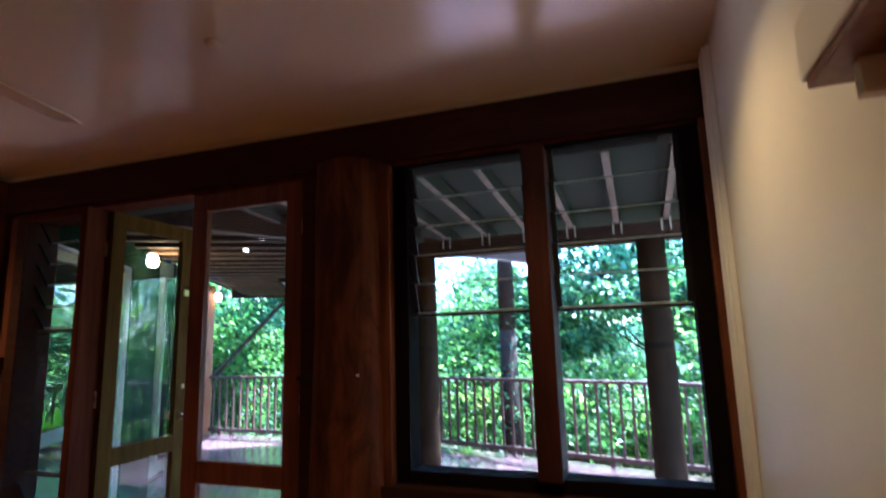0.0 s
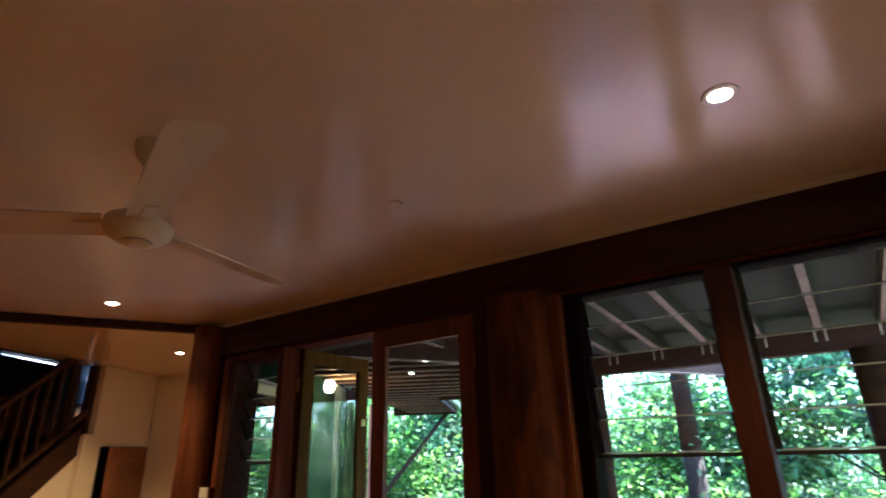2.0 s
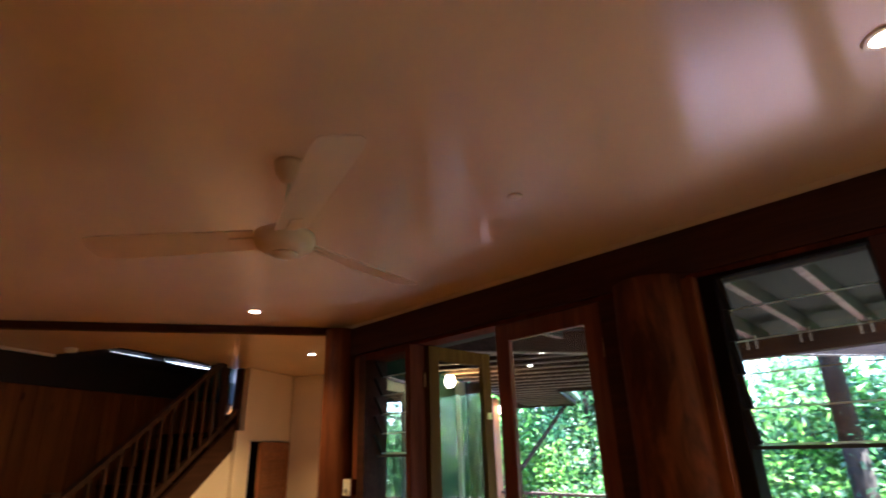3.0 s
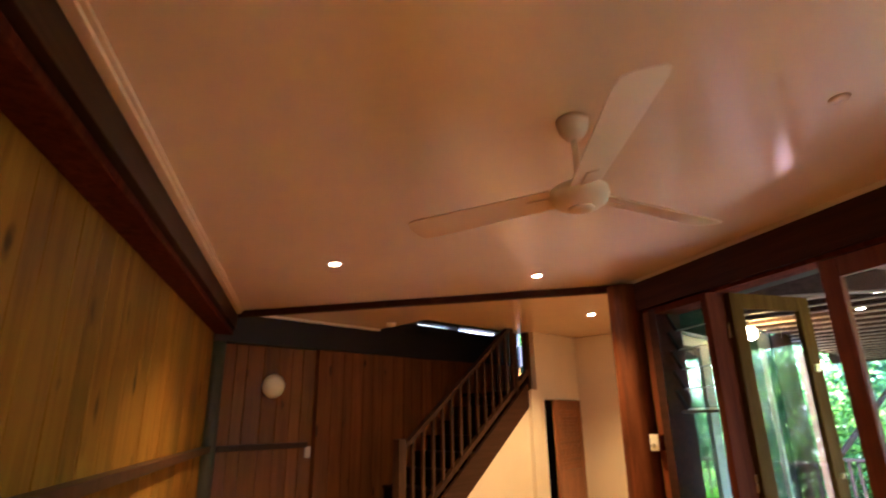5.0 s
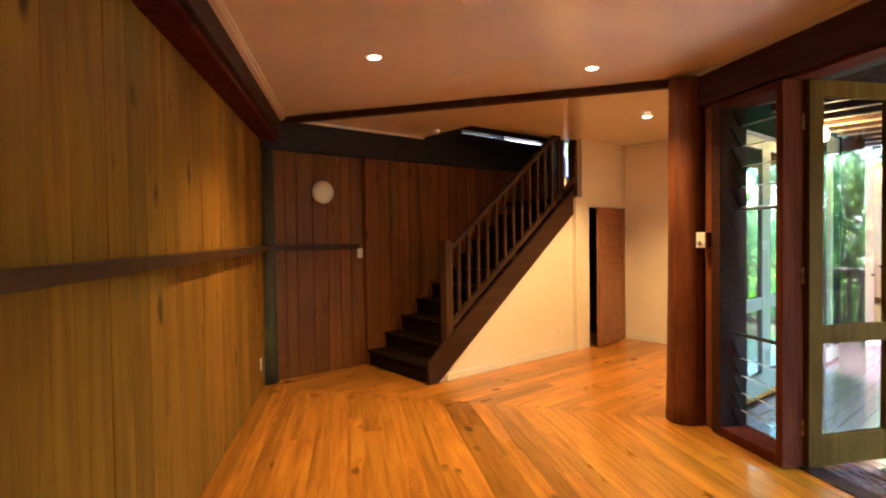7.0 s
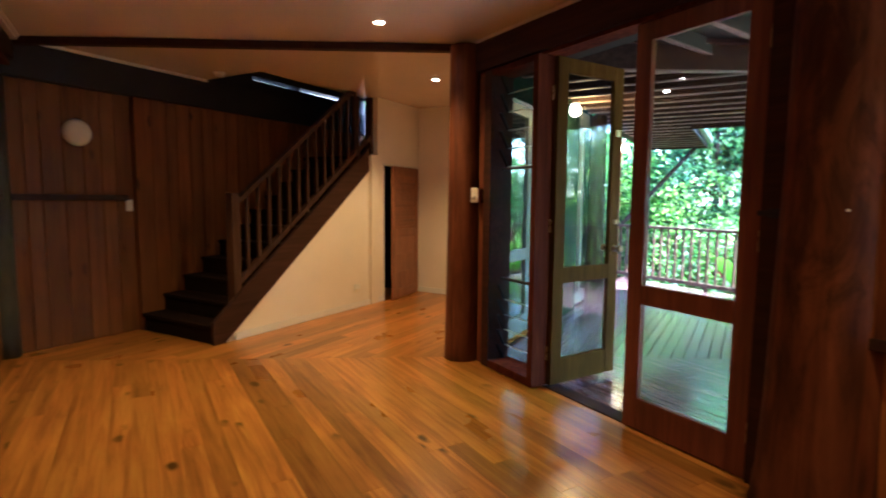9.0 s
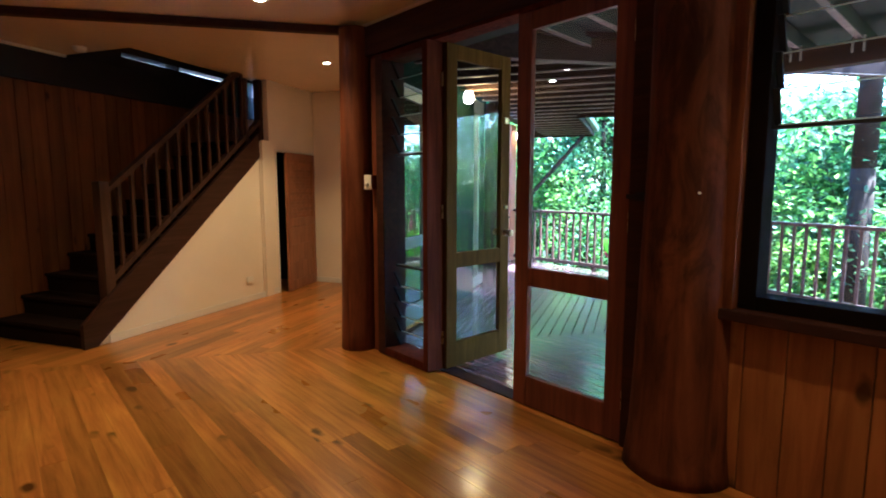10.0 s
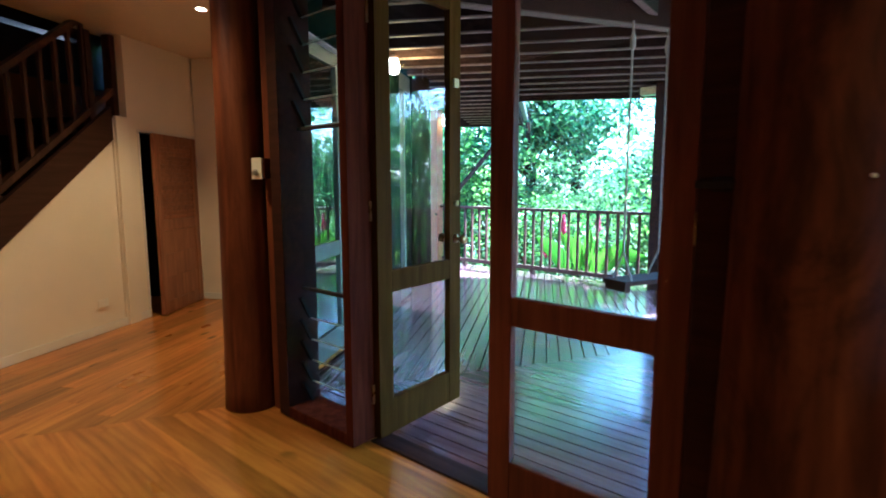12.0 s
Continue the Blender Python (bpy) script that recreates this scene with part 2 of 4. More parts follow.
M_PLANK = wood("wall_timber", (0.18, 0.080, 0.005), (0.275, 0.131, 0.008), (0.33, 0.168, 0.012), upright=True, rough=0.55, knots=0.95, knot_size=1.2, vary=0.24, fine=0.7, shine=0.15)
M_PLANK_RED = wood("wall_timber_red", (0.13, 0.042, 0.005), (0.20, 0.070, 0.008), (0.245, 0.093, 0.012), upright=True, rough=0.5, knots=0.9, vary=0.18, fine=0.7, shine=0.3)
# the red boards again, lightened to paint lamplight onto the sill wall
M_PLANK_RED_LIT = wood("wall_timber_red_lit", (0.20, 0.066, 0.007), (0.33, 0.118, 0.012), (0.41, 0.165, 0.018), upright=True, rough=0.5, knots=0.9, vary=0.18, fine=0.7, shine=0.3)
M_LOG = wood("log_timber", (0.085, 0.022, 0.005), (0.165, 0.048, 0.010), (0.22, 0.074, 0.017), upright=True, rough=0.5, knots=0.0, vary=0.05, fine=0.7, coat=0.04, bump=0.2, shine=0.25, blotch=0.35)
M_OLD_LOG = wood("weathered_log_timber", (0.055, 0.015, 0.004), (0.135, 0.039, 0.009), (0.18, 0.057, 0.014), upright=True, rough=0.65, knots=0.0, vary=0.05, fine=0.45, bump=0.5, shine=0.15, blotch=0.75)
M_BEAM = wood("beam_timber", (0.022, 0.007, 0.004), (0.042, 0.013, 0.006), (0.06, 0.020, 0.009), rough=0.7, knots=0.2, vary=0.1, shine=0.2)
M_JAMB = wood("jamb_timber", (0.040, 0.009, 0.004), (0.078, 0.018, 0.007), (0.11, 0.029, 0.011), upright=True, rough=0.75, knots=0.0, vary=0.1, shine=0.03)
M_MULLION = wood("mullion_timber", (0.026, 0.007, 0.004), (0.05, 0.013, 0.006), (0.072, 0.020, 0.009), upright=True, rough=0.6, knots=0.0, vary=0.1, shine=0.15)
M_RED_DOOR = wood("red_door_timber", (0.085, 0.020, 0.006), (0.15, 0.038, 0.011), (0.20, 0.056, 0.016), upright=True, rough=0.5, knots=0.0, vary=0.05, shine=0.3)
M_FRAME = paint("black_brown_frame", (0.008, 0.005, 0.004), 0.8, 0.3, 6, 0.1, shine=0.03)
M_PALE_JOINERY = wood("pale_joinery", (0.048, 0.021, 0.003), (0.072, 0.034, 0.005), (0.095, 0.048, 0.008), upright=True, rough=0.7, knots=0.0, vary=0.05, shine=0.03)
M_BAY_FRAME = paint("pale_grey_green_paint", (0.20, 0.205, 0.155), 0.6, 0.15, 3, shine=0.2)
M_STAIR = wood("stair_timber", (0.026, 0.011, 0.006), (0.044, 0.019, 0.010), (0.06, 0.027, 0.014), rough=0.5, knots=0.0, vary=0.08, shine=0.2)
M_RAIL = wood("handrail_timber", (0.042, 0.019, 0.010), (0.070, 0.034, 0.018), (0.098, 0.051, 0.028), upright=True, rough=0.42, knots=0.0, vary=0.1, shine=0.25)
M_DOOR = wood("door_timber", (0.16, 0.055, 0.016), (0.29, 0.115, 0.034), (0.37, 0.16, 0.05), upright=True, rough=0.4, knots=0.0, vary=0.15, coat=0.15)
M_TREAD = paint("stair_carpet", (0.016, 0.009, 0.006), 0.9, 0.25, 9, 0.5, shine=0.08)
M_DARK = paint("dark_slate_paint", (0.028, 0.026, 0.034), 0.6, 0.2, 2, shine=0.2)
M_POST = paint("dark_green_post_paint", (0.060, 0.062, 0.045), 0.6, 0.3, 3)
M_CEIL = paint("ceiling_paint", (0.80, 0.655, 0.45), 0.16, 0.06, 0.8, 0.03)
M_WALL = paint("cream_wall_paint", (0.86, 0.78, 0.66), 0.55, 0.07, 0.9, 0.06)
M_WHITE = paint("white_trim_paint", (0.80, 0.78, 0.74), 0.4, 0.06, 2)
M_PLASTIC = paint("white_plastic", (0.82, 0.80, 0.74), 0.3, 0.04, 6, 0.0)
M_FAN = paint("fan_enamel", (0.74, 0.61, 0.43), 0.32, 0.05, 5, 0.0)
M_DECK = wood("deck_timber", (0.125, 0.066, 0.064), (0.205, 0.122, 0.122), (0.28, 0.178, 0.178), rough=0.2, knots=0.1, vary=0.2, coat=0.9)
M_DECK_TURNED = wood("deck_timber_turned", (0.125, 0.066, 0.064), (0.205, 0.122, 0.122), (0.28, 0.178, 0.178), turn=120, rough=0.2, knots=0.1, vary=0.2, coat=0.9)
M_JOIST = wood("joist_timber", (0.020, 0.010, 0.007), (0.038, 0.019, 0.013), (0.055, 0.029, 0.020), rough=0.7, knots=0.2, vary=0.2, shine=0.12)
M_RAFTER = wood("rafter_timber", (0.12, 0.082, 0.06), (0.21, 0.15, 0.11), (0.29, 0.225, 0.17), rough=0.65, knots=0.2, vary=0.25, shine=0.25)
M_RAILING = wood("railing_timber", (0.045, 0.017, 0.010), (0.075, 0.03, 0.018), (0.10, 0.044, 0.027), rough=0.6, upright=True, knots=0.0, vary=0.15)
M_ORANGE = wood("orange_post_timber", (0.26, 0.085, 0.035), (0.36, 0.13, 0.055), (0.43, 0.17, 0.08), rough=0.5, upright=True, knots=0.0, vary=0.1)
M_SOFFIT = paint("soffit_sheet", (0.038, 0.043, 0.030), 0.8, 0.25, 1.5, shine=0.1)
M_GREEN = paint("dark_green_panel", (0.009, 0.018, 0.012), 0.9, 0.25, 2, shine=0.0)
M_LOG_GREY = paint("rough_log", (0.030, 0.017, 0.009), 0.9, 0.5, 9, 0.8, fleck=0.5, shine=0.03)
M_BARK = paint("bark", (0.040, 0.026, 0.018), 0.9, 0.5, 9, 0.8, fleck=0.5, shine=0.15)
M_ROPE = paint("rope", (0.42, 0.36, 0.28), 0.9, 0.2, 60, 0.6)
M_GROUND = paint("leaf_litter", (0.10, 0.085, 0.045), 0.95, 0.5, 6, 0.8, fleck=0.6)
M_BRASS = paint("brass", (0.42, 0.28, 0.11), 0.28, 0.2, 20, 0.0, metal=1.0)
M_STEEL = paint("steel", (0.55, 0.54, 0.52), 0.3, 0.2, 20, 0.0, metal=1.0)
# black for small fittings, and for the shade painted inside the cupboard
M_BLACK = paint("black_fittings_and_shade", (0.012, 0.011, 0.010), 0.8, 0.1, 4)
M_GLASS = pane_glass("window_glass", (0.93, 0.97, 0.95))
M_GLASS_EDGE = paint("ground_glass_edge", (0.66, 0.74, 0.70), 0.3, 0.1, 30, 0.0)
M_BULB = glow("lamp_glow", (1.0, 0.80, 0.52), 5.0)
M_GLOBE = glow("outdoor_globe_glow", (1.0, 0.78, 0.45), 1.0)
M_OPAL = paint("opal_glass", (0.85, 0.82, 0.72), 0.25, 0.02, 3, 0.0)
M_LEAF = leafy("leaves", (0.012, 0.036, 0.026), (0.20, 0.315, 0.19), (1.6, 2.1, 1.5))
M_LEAF_BRIGHT = leafy("bright_leaves", (0.020, 0.056, 0.028), (0.25, 0.36, 0.135), (1.7, 2.1, 1.05))
M_LEAF_BROAD = leafy("broad_leaves", (0.055, 0.13, 0.02), (0.10, 0.20, 0.035), (1.5, 1.7, 0.8))
M_LEAF_DRY = paint("dry_leaf", (0.20, 0.13, 0.08), 0.8, 0.4, 40, 0.1)
M_FLOWER = paint("red_flower", (0.42, 0.03, 0.11), 0.5, 0.2, 30, 0.0)


# ---- large structure ----
def slab(name, label, category, bm, mat, kind="structure"):
    return tagged(part(name, bm, mat), label, category, kind=kind)


# ceiling with the stair opening, in four pieces of one mesh
bm = bmesh.new()
prism(bm, [(-5.9, -1.4), (0.75, -1.4), (0.75, 2.45), (-3.95, 2.45), (-4.0, 2.4)], CEIL, CEIL + 0.12)



def bay(a0, a1, b0, b1):
    return [tuple(sp(a, b).xy) for a, b in ((a0, b0), (a1, b0), (a1, b1), (a0, b1))]


for quad in (bay(-1.6, 0.72, -1.35, -0.25), bay(-1.6, 3.6, -0.25, 2.35)):
    q = clip(quad, (-5.9, -1.4), (-0.87, 0.44))
    if len(q) > 2:
        prism(bm, q, CEIL + 0.003, CEIL + 0.115)
slab("ceiling", "cream painted plasterboard ceiling with a soft sheen", "ceiling", bm, M_CEIL)

# left wall: board cladding over a frame, dado rail, boxed beam
wall_left = slab("wall_left", "wall clad in upright honey-brown timber boards", "wall", boxed(-6.0, 0.80, -1.42, -1.285, -0.05, 2.72), M_PLANK)
wall_right = slab("wall_right", "cream painted plaster wall", "wall", boxed(0.62, 0.76, -1.42, 2.42, -0.05, 2.72), M_WALL)
bm = bmesh.new()
box(bm, -5.72, 0.62, -1.285, -1.075, 2.516, 2.662, 0.004)
box(bm, -5.72, 0.62, -1.285, -1.13, 2.4995, 2.515)
slab("ceiling_beam_left", "dark stained boxed timber beam along the board wall", "beam", bm, M_STAIR)
bm = bmesh.new()
box(bm, -5.70, 0.62, -1.268, -1.10, 2.455, 2.4985, 0.009)
slab("beam_trim_left", "red-brown timber trim under the beam", "trim", bm, M_JAMB)
bm = boxed(-5.72, 0.62, -1.285, -1.035, 2.664, 2.682, 0.004)
box(bm, -5.72, 0.62, -1.285, -1.018, 2.683, 2.699, 0.003)
slab("cornice_left", "narrow stepped cream cornice", "trim", bm, M_CEIL)
# window light on the wall corner, built as a white ribbed strip
bm = boxed(0.598, 0.6195, 2.13, 2.262, 0.0, 2.655, 0.004)
for i in range(3):
    lathe(bm, [(0.012, 0.0), (0.012, 2.655)], 10, Matrix.Translation((0.598, 2.155 + 0.04 * i, 0)))
slab("corner_moulding", "white ribbed upright strip for the window light in the corner", "trim", bm, M_WHITE)
slab("dado_rail_left", "brown timber dado rail on the board wall", "trim", boxed(-5.66, 0.62, -1.268, -1.19, 1.35, 1.405, 0.006), M_RAIL)

# glass wall: head beam, sill wall
slab("head_beam", "dark stained timber head beam over doors and window", "beam", prism(bmesh.new(), [(-3.99, 2.215), (0.62, 2.335), (0.62, 2.45), (-3.99, 2.45)], 2.43, 2.655), M_BEAM)
slab("head_moulding", "dark timber moulding under the head beam", "trim", prism(bmesh.new(), [(-3.73, 2.262), (0.62, 2.345), (0.62, 2.44), (-3.73, 2.44)], 2.405, 2.428), M_JAMB)
slab("cornice_head", "cream cornice strip over the head beam", "trim", prism(bmesh.new(), [(-4.02, 2.245), (0.62, 2.365), (0.62, 2.45), (-4.02, 2.45)], 2.657, 2.699), M_CEIL)
wall_sill = slab("wall_sill", "red-brown board wall under the window", "wall", boxed(-1.0, 0.62, 2.36, 2.46, -0.05, 0.79), M_PLANK_RED)
bm = bmesh.new()
stick(bm, (-5.74, -1.10, 2.668), (-3.97, 2.22, 2.668), 0.075, 0.06, 0.005)
slab("ceiling_trim", "dark timber strip across the ceiling", "trim", bm, M_BEAM)


# stair bay walls
def bay_box(a0, a1, b0, b1, z0, z1, bevel=0.0):
    return boxed(a0, a1, b0, b1, z0, z1, bevel, SM)


bm = bay_box(-1.35, -0.12, -1.33, -1.215, -0.05, 2.40)
box(bm, -0.12, 3.6, -1.33, -1.155, -0.05, 2.40, 0, SM)
wall_back = slab("wall_back", "wall clad in upright red-brown boards beside the stair", "wall", bm, M_PLANK_RED)
bm = bay_box(-1.34, 3.6, -1.33, -1.10, 2.385, 2.70, 0.004)
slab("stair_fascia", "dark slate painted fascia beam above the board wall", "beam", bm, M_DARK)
slab("cornice_stair", "narrow white cornice strip", "trim", bay_box(-1.0, 0.70, -1.12, -1.075, 2.672, 2.699, 0.002), M_WHITE)
bm = bay_box(0.60, 1.38, -1.33, -1.14, 2.702, 3.8)
box(bm, 1.38, 3.2, -1.33, -1.14, 2.702, 2.832, 0, SM)
box(bm, 1.38, 3.2, -1.33, -1.14, 2.885, 3.8, 0, SM)
box(bm, 2.15, 2.19, -1.33, -1.14, 2.82, 2.90, 0, SM)
box(bm, 3.2, 3.6, -1.33, -1.14, 2.702, 3.8, 0, SM)
box(bm, 0.60, 0.72, -1.14, -0.25, 2.82, 3.8, 0, SM)
box(bm, 0.72, 3.6, -0.25, -0.13, 2.82, 3.8, 0, SM)
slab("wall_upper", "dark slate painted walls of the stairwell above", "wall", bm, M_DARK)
# white board added outside so that the slot shows white instead of sky
slab("wall_upper_room", "white board added outside to brighten the slot over the stair", "wall", bay_box(0.4, 4.4, -2.40, -2.28, 2.3, 4.4), M_WHITE)
# runs out past the stairwell to keep direct sun off that board
slab("ceiling_upper", "pale ceiling over the stairwell, run on to shade the slot board", "ceiling", bay_box(0.55, 3.7, -2.0, -0.1, 3.8, 3.9), M_CEIL)
# white wall under the stair with the cupboard opening
bm = bmesh.new()
ra = Matrix(((1, 0, 0, 0), (0, 0, -1, 0), (0, 1, 0, 0), (0, 0, 0, 1)))
prism(bm, [(0.0, 0.0), (2.24, 0.0), (2.24, 1.735)], 0.02, 0.12, SM @ ra)
box(bm, 2.24, 2.56, -0.12, 0.0, 0, 1.93, 0, SM)
box(bm, 2.42, 3.42, -0.12, 0.0, 1.93, CEIL, 0, SM)
box(bm, 2.56, 3.38, -0.12, 0.0, 1.83, 1.93, 0, SM)
box(bm, 3.38, 3.54, -0.12, 0.0, 0, CEIL, 0, SM)
wall_stair = slab("wall_stair", "cream painted wall under the stair", "wall", bm, M_WALL)
# black colour paints the shade behind the ajar cupboard door
slab("wall_cupboard", "back of the under-stair cupboard, its shade painted black", "wall", bay_box(2.3, 3.5, -1.12, -1.06, 0, 1.9), M_BLACK)
slab("wall_end", "cream painted end wall", "wall", bay_box(3.42, 3.54, 0.0, 2.33, -0.05, CEIL), M_WALL)
bm = bay_box(3.46, 3.58, -1.0, -0.12, 1.95, 3.8)
box(bm, 3.46, 3.58, -1.33, -1.19, 1.95, 3.8, 0, SM)
box(bm, 3.46, 3.58, -1.19, -1.0, 1.95, 2.24, 0, SM)
box(bm, 3.46, 3.58, -1.19, -1.0, 2.92, 3.8, 0, SM)
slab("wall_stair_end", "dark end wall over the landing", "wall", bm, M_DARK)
# closes the cupboard, black for the shade inside it
slab("wall_cupboard_end", "end of the under-stair cupboard, its shade painted black", "wall", bay_box(3.46, 3.58, -1.33, -0.12, -0.05, 1.95), M_BLACK)
bm = bay_box(0.98, 1.26, 2.2, 2.33, -0.05, CEIL)
box(bm, 2.74, 3.42, 2.2, 2.33, -0.05, CEIL, 0, SM)
box(bm, 1.26, 2.74, 2.2, 2.33, 2.32, CEIL, 0, SM)
slab("wall_bay", "cream painted outer wall of the stair bay", "wall", bm, M_WALL)
bm = bmesh.new()
box(bm, 0.11, 2.24, 0.0, 0.012, 0.0, 0.075, 0.003, SM)
box(bm, 2.40, 2.53, 0.0, 0.012, 0.0, 0.075, 0.003, SM)
slab("baseboard", "low cream painted skirting board", "baseboard", bm, M_WHITE)
slab("baseboard_end", "low cream painted skirting board", "baseboard", bay_box(3.405, 3.418, 0.02, 2.2, 0.0, 0.075, 0.003), M_WHITE)
slab("stair_wall_trim", "cream painted upright trim at the stair's end", "trim", bay_box(2.25, 2.39, 0.002, 0.03, 0.0, 1.95, 0.004), M_WALL)

# floors
floor = slab("floor", "polished honey timber floorboards, mitred at the bay", "floor", prism(bmesh.new(), [(-5.8, -1.42), (0.76, -1.42), (0.76, 2.44), (-3.9, 2.44), tuple(sp(3.5, 2.28).xy), tuple(sp(3.5, -1.3).xy)], -0.10, -0.021), M_FLOOR)
bm = bmesh.new()
DECK_Z = -0.03
for quad in ([(-3.9, 2.46), (6.0, 2.46), (6.0, 4.6), (0.95, 6.45), (-2.9, 7.65), (-6.9, 7.6), (-8.8, 7.4), (-7.4, 4.1)],):
    prism(bm, quad, DECK_Z - 0.12, DECK_Z - 0.024)
deck = slab("deck", "dark red-brown timber verandah deck, mitred at the corner", "deck", bm, M_JOIST)


# ---- stair ----
stair = thing("staircase", "dark stained timber staircase rising to a landing", "staircase", SM)
RISE, GO = 0.177, 0.235
for i in range(10):
    a = -0.10 + GO * i
    part("tread", boxed(a - 0.02, a + GO + 0.02, -1.15, -0.045, RISE * (i + 1) - 0.035, RISE * (i + 1), 0.006), M_TREAD, stair)
    part("riser", boxed(a, a + 0.018, -1.15, -0.045, RISE * i, RISE * (i + 1) - 0.036), M_TREAD, stair)
part("landing", boxed(2.23, 3.45, -1.15, -0.125, 1.90, 1.947, 0.004), M_TREAD, stair)
SL = 0.775


def slope_bar(z_low, z_high, a0, a1, b0, b1):
    return prism(bmesh.new(), [(a0, z_low + SL * a0), (a1, z_low + SL * a1), (a1, z_high + SL * a1), (a0, z_high + SL * a0)], -b1, -b0, ra)


bm = prism(bmesh.new(), [(-0.12, 0.0), (0.0, 0.0), (2.24, 1.735), (2.24, 2.03), (0.06, 0.36), (-0.12, 0.21)], 0.0, 0.042, ra)
part("stringer", bm, M_STAIR, stair)
part("bottom_rail", slope_bar(0.335, 0.395, 0.24, 2.34, -0.115, -0.05), M_RAIL, stair)
part("handrail", slope_bar(1.13, 1.19, 0.22, 2.20, -0.115, -0.05), M_RAIL, stair)
part("newel_post", boxed(0.14, 0.235, -0.125, -0.03, 0.02, 1.43, 0.006), M_RAIL, stair)
part("newel_post", boxed(2.345, 2.405, -0.15, -0.06, 1.75, 2.69, 0.006), M_STAIR, stair)
part("newel_post", boxed(2.06, 2.12, -0.13, -0.05, 1.75, 2.66, 0.005), M_STAIR, stair)
for i in range(13):
    a = 0.344 + i * 0.1415
    part("baluster", boxed(a, a + 0.032, -0.098, -0.066, 0.395 + SL * a, 1.14 + SL * a, 0.003), M_RAIL, stair)
part("bracket", boxed(1.17, 1.20, -0.1, -0.045, 0.22 + SL * 1.17, 0.345 + SL * 1.17, 0.003), M_RAIL, stair)


# ---- doors and window in the glass wall ----
def frame_bars(parent, mat, x0, x1, z0, z1, y0, y1, stile, top, bottom, mid=(), bev=0.004):
    part("stile", boxed(x0, x0 + stile, y0, y1, z0, z1, bev), mat, parent)
    part("stile", boxed(x1 - stile, x1, y0, y1, z0, z1, bev), mat, parent)
    part("top_rail", boxed(x0 + stile, x1 - stile, y0 + 0.002, y1 - 0.002, z1 - top, z1, bev), mat, parent)
    part("bottom_rail", boxed(x0 + stile, x1 - stile, y0 + 0.002, y1 - 0.002, z0, z0 + bottom, bev), mat, parent)
    zs = [z0 + bottom]
    for m0, m1 in mid:
        part("middle_rail", boxed(x0 + stile, x1 - stile, y0 + 0.002, y1 - 0.002, m0, m1, bev), mat, parent)
        zs += [m0, m1]
    zs.append(z1 - top)
    ym = (y0 + y1) / 2
    for a, b in zip(zs[::2], zs[1::2]):
        p = part("pane", boxed(x0 + stile - 0.004, x1 - stile + 0.004, ym - 0.002, ym + 0.002, a - 0.004, b + 0.004), M_GLASS, parent)
        p.visible_shadow = False


def knob(parent, x, y, z, out):
    bm = lathe(bmesh.new(), [(0.027, 0), (0.027, 0.006), (0.011, 0.012), (0.011, 0.035), (0.024, 0.045), (0.030, 0.058), (0.026, 0.070), (0.010, 0.077)], 16,
               Matrix.Translation((x, y, z)) @ (Matrix.Rotation(radians(-90 if out > 0 else 90), 4, "X")))
    part("door_knob", bm, M_BRASS, parent, "brass door knob", smooth=True)


def french_leaf(name, label, mat, m, width, knobs=True):
    """Hinge at x = 0, the leaf runs along +x, its faces at y -0.02 and 0.02."""
    d = thing(name, label, "door", m, kind="structure")
    frame_bars(d, mat, 0, width, 0.012, 2.40, -0.02, 0.02, 0.105, 0.105, 0.19, [(0.775, 0.89)])
    if knobs:
        knob(d, width - 0.05, 0.02, 1.01, 1)
        knob(d, width - 0.05, -0.02, 1.01, -1)
        part("bolt", boxed(width - 0.075, width - 0.03, -0.032, -0.02, 1.88, 1.93, 0.003), M_BRASS, d, "small brass bolt")
        part("lock", lathe(bmesh.new(), [(0.018, 0), (0.018, 0.012), (0.012, 0.016)], 14, Matrix.Translation((width - 0.05, -0.02, 1.22)) @ Matrix.Rotation(radians(90), 4, "X")), M_BRASS, d, "round brass lock")
    for z in (0.25, 1.2, 2.15):
        part("hinge", lathe(bmesh.new(), [(0.008, -0.05), (0.008, 0.05)], 10, Matrix.Translation((-0.006, 0.02, z))), M_BRASS, d, "brass hinge")
    return d


french_leaf("door_1", "red-brown framed glazed french door, closed", M_RED_DOOR, pose(-1.415, 2.33, 0, 0, 0, 180), 0.768, False)
french_leaf("door_2", "pale olive framed glazed french door, standing open", M_PALE_JOINERY, pose(-2.925, 2.365, 0, 0, 0, 92.5), 0.70)

# posts and jambs
bm = lathe(bmesh.new(), [(0.155, 0.0), (0.150, 0.12), (0.142, 0.6), (0.134, 1.2), (0.128, 1.9), (0.124, 2.5), (0.124, 2.66)], 40, Matrix.Translation((-3.87, 2.195, 0)))
log = tagged(part("log_post", bm, M_LOG, None, "", True), "round polished red-brown log post", "post", kind="structure")
rng = random.Random(5)
bm = bmesh.new()
lathe(bm, [(0.255, 0.0), (0.245, 0.06), (0.228, 0.2), (0.215, 0.5), (0.208, 1.0), (0.205, 1.6), (0.20, 2.2), (0.20, 2.43)], 48, Matrix.Translation((-1.115, 2.345, 0)))
for v in bm.verts:
    k = noise.noise(Vector((v.co.x * 5, v.co.y * 5, v.co.z * 1.2)))
    d = Vector((v.co.x + 1.115, v.co.y - 2.345, 0))
    v.co += d * k * 0.10
big_log = tagged(part("log_post", bm, M_OLD_LOG, None, "", True), "thick dark weathered log post between door and window", "post", kind="structure")
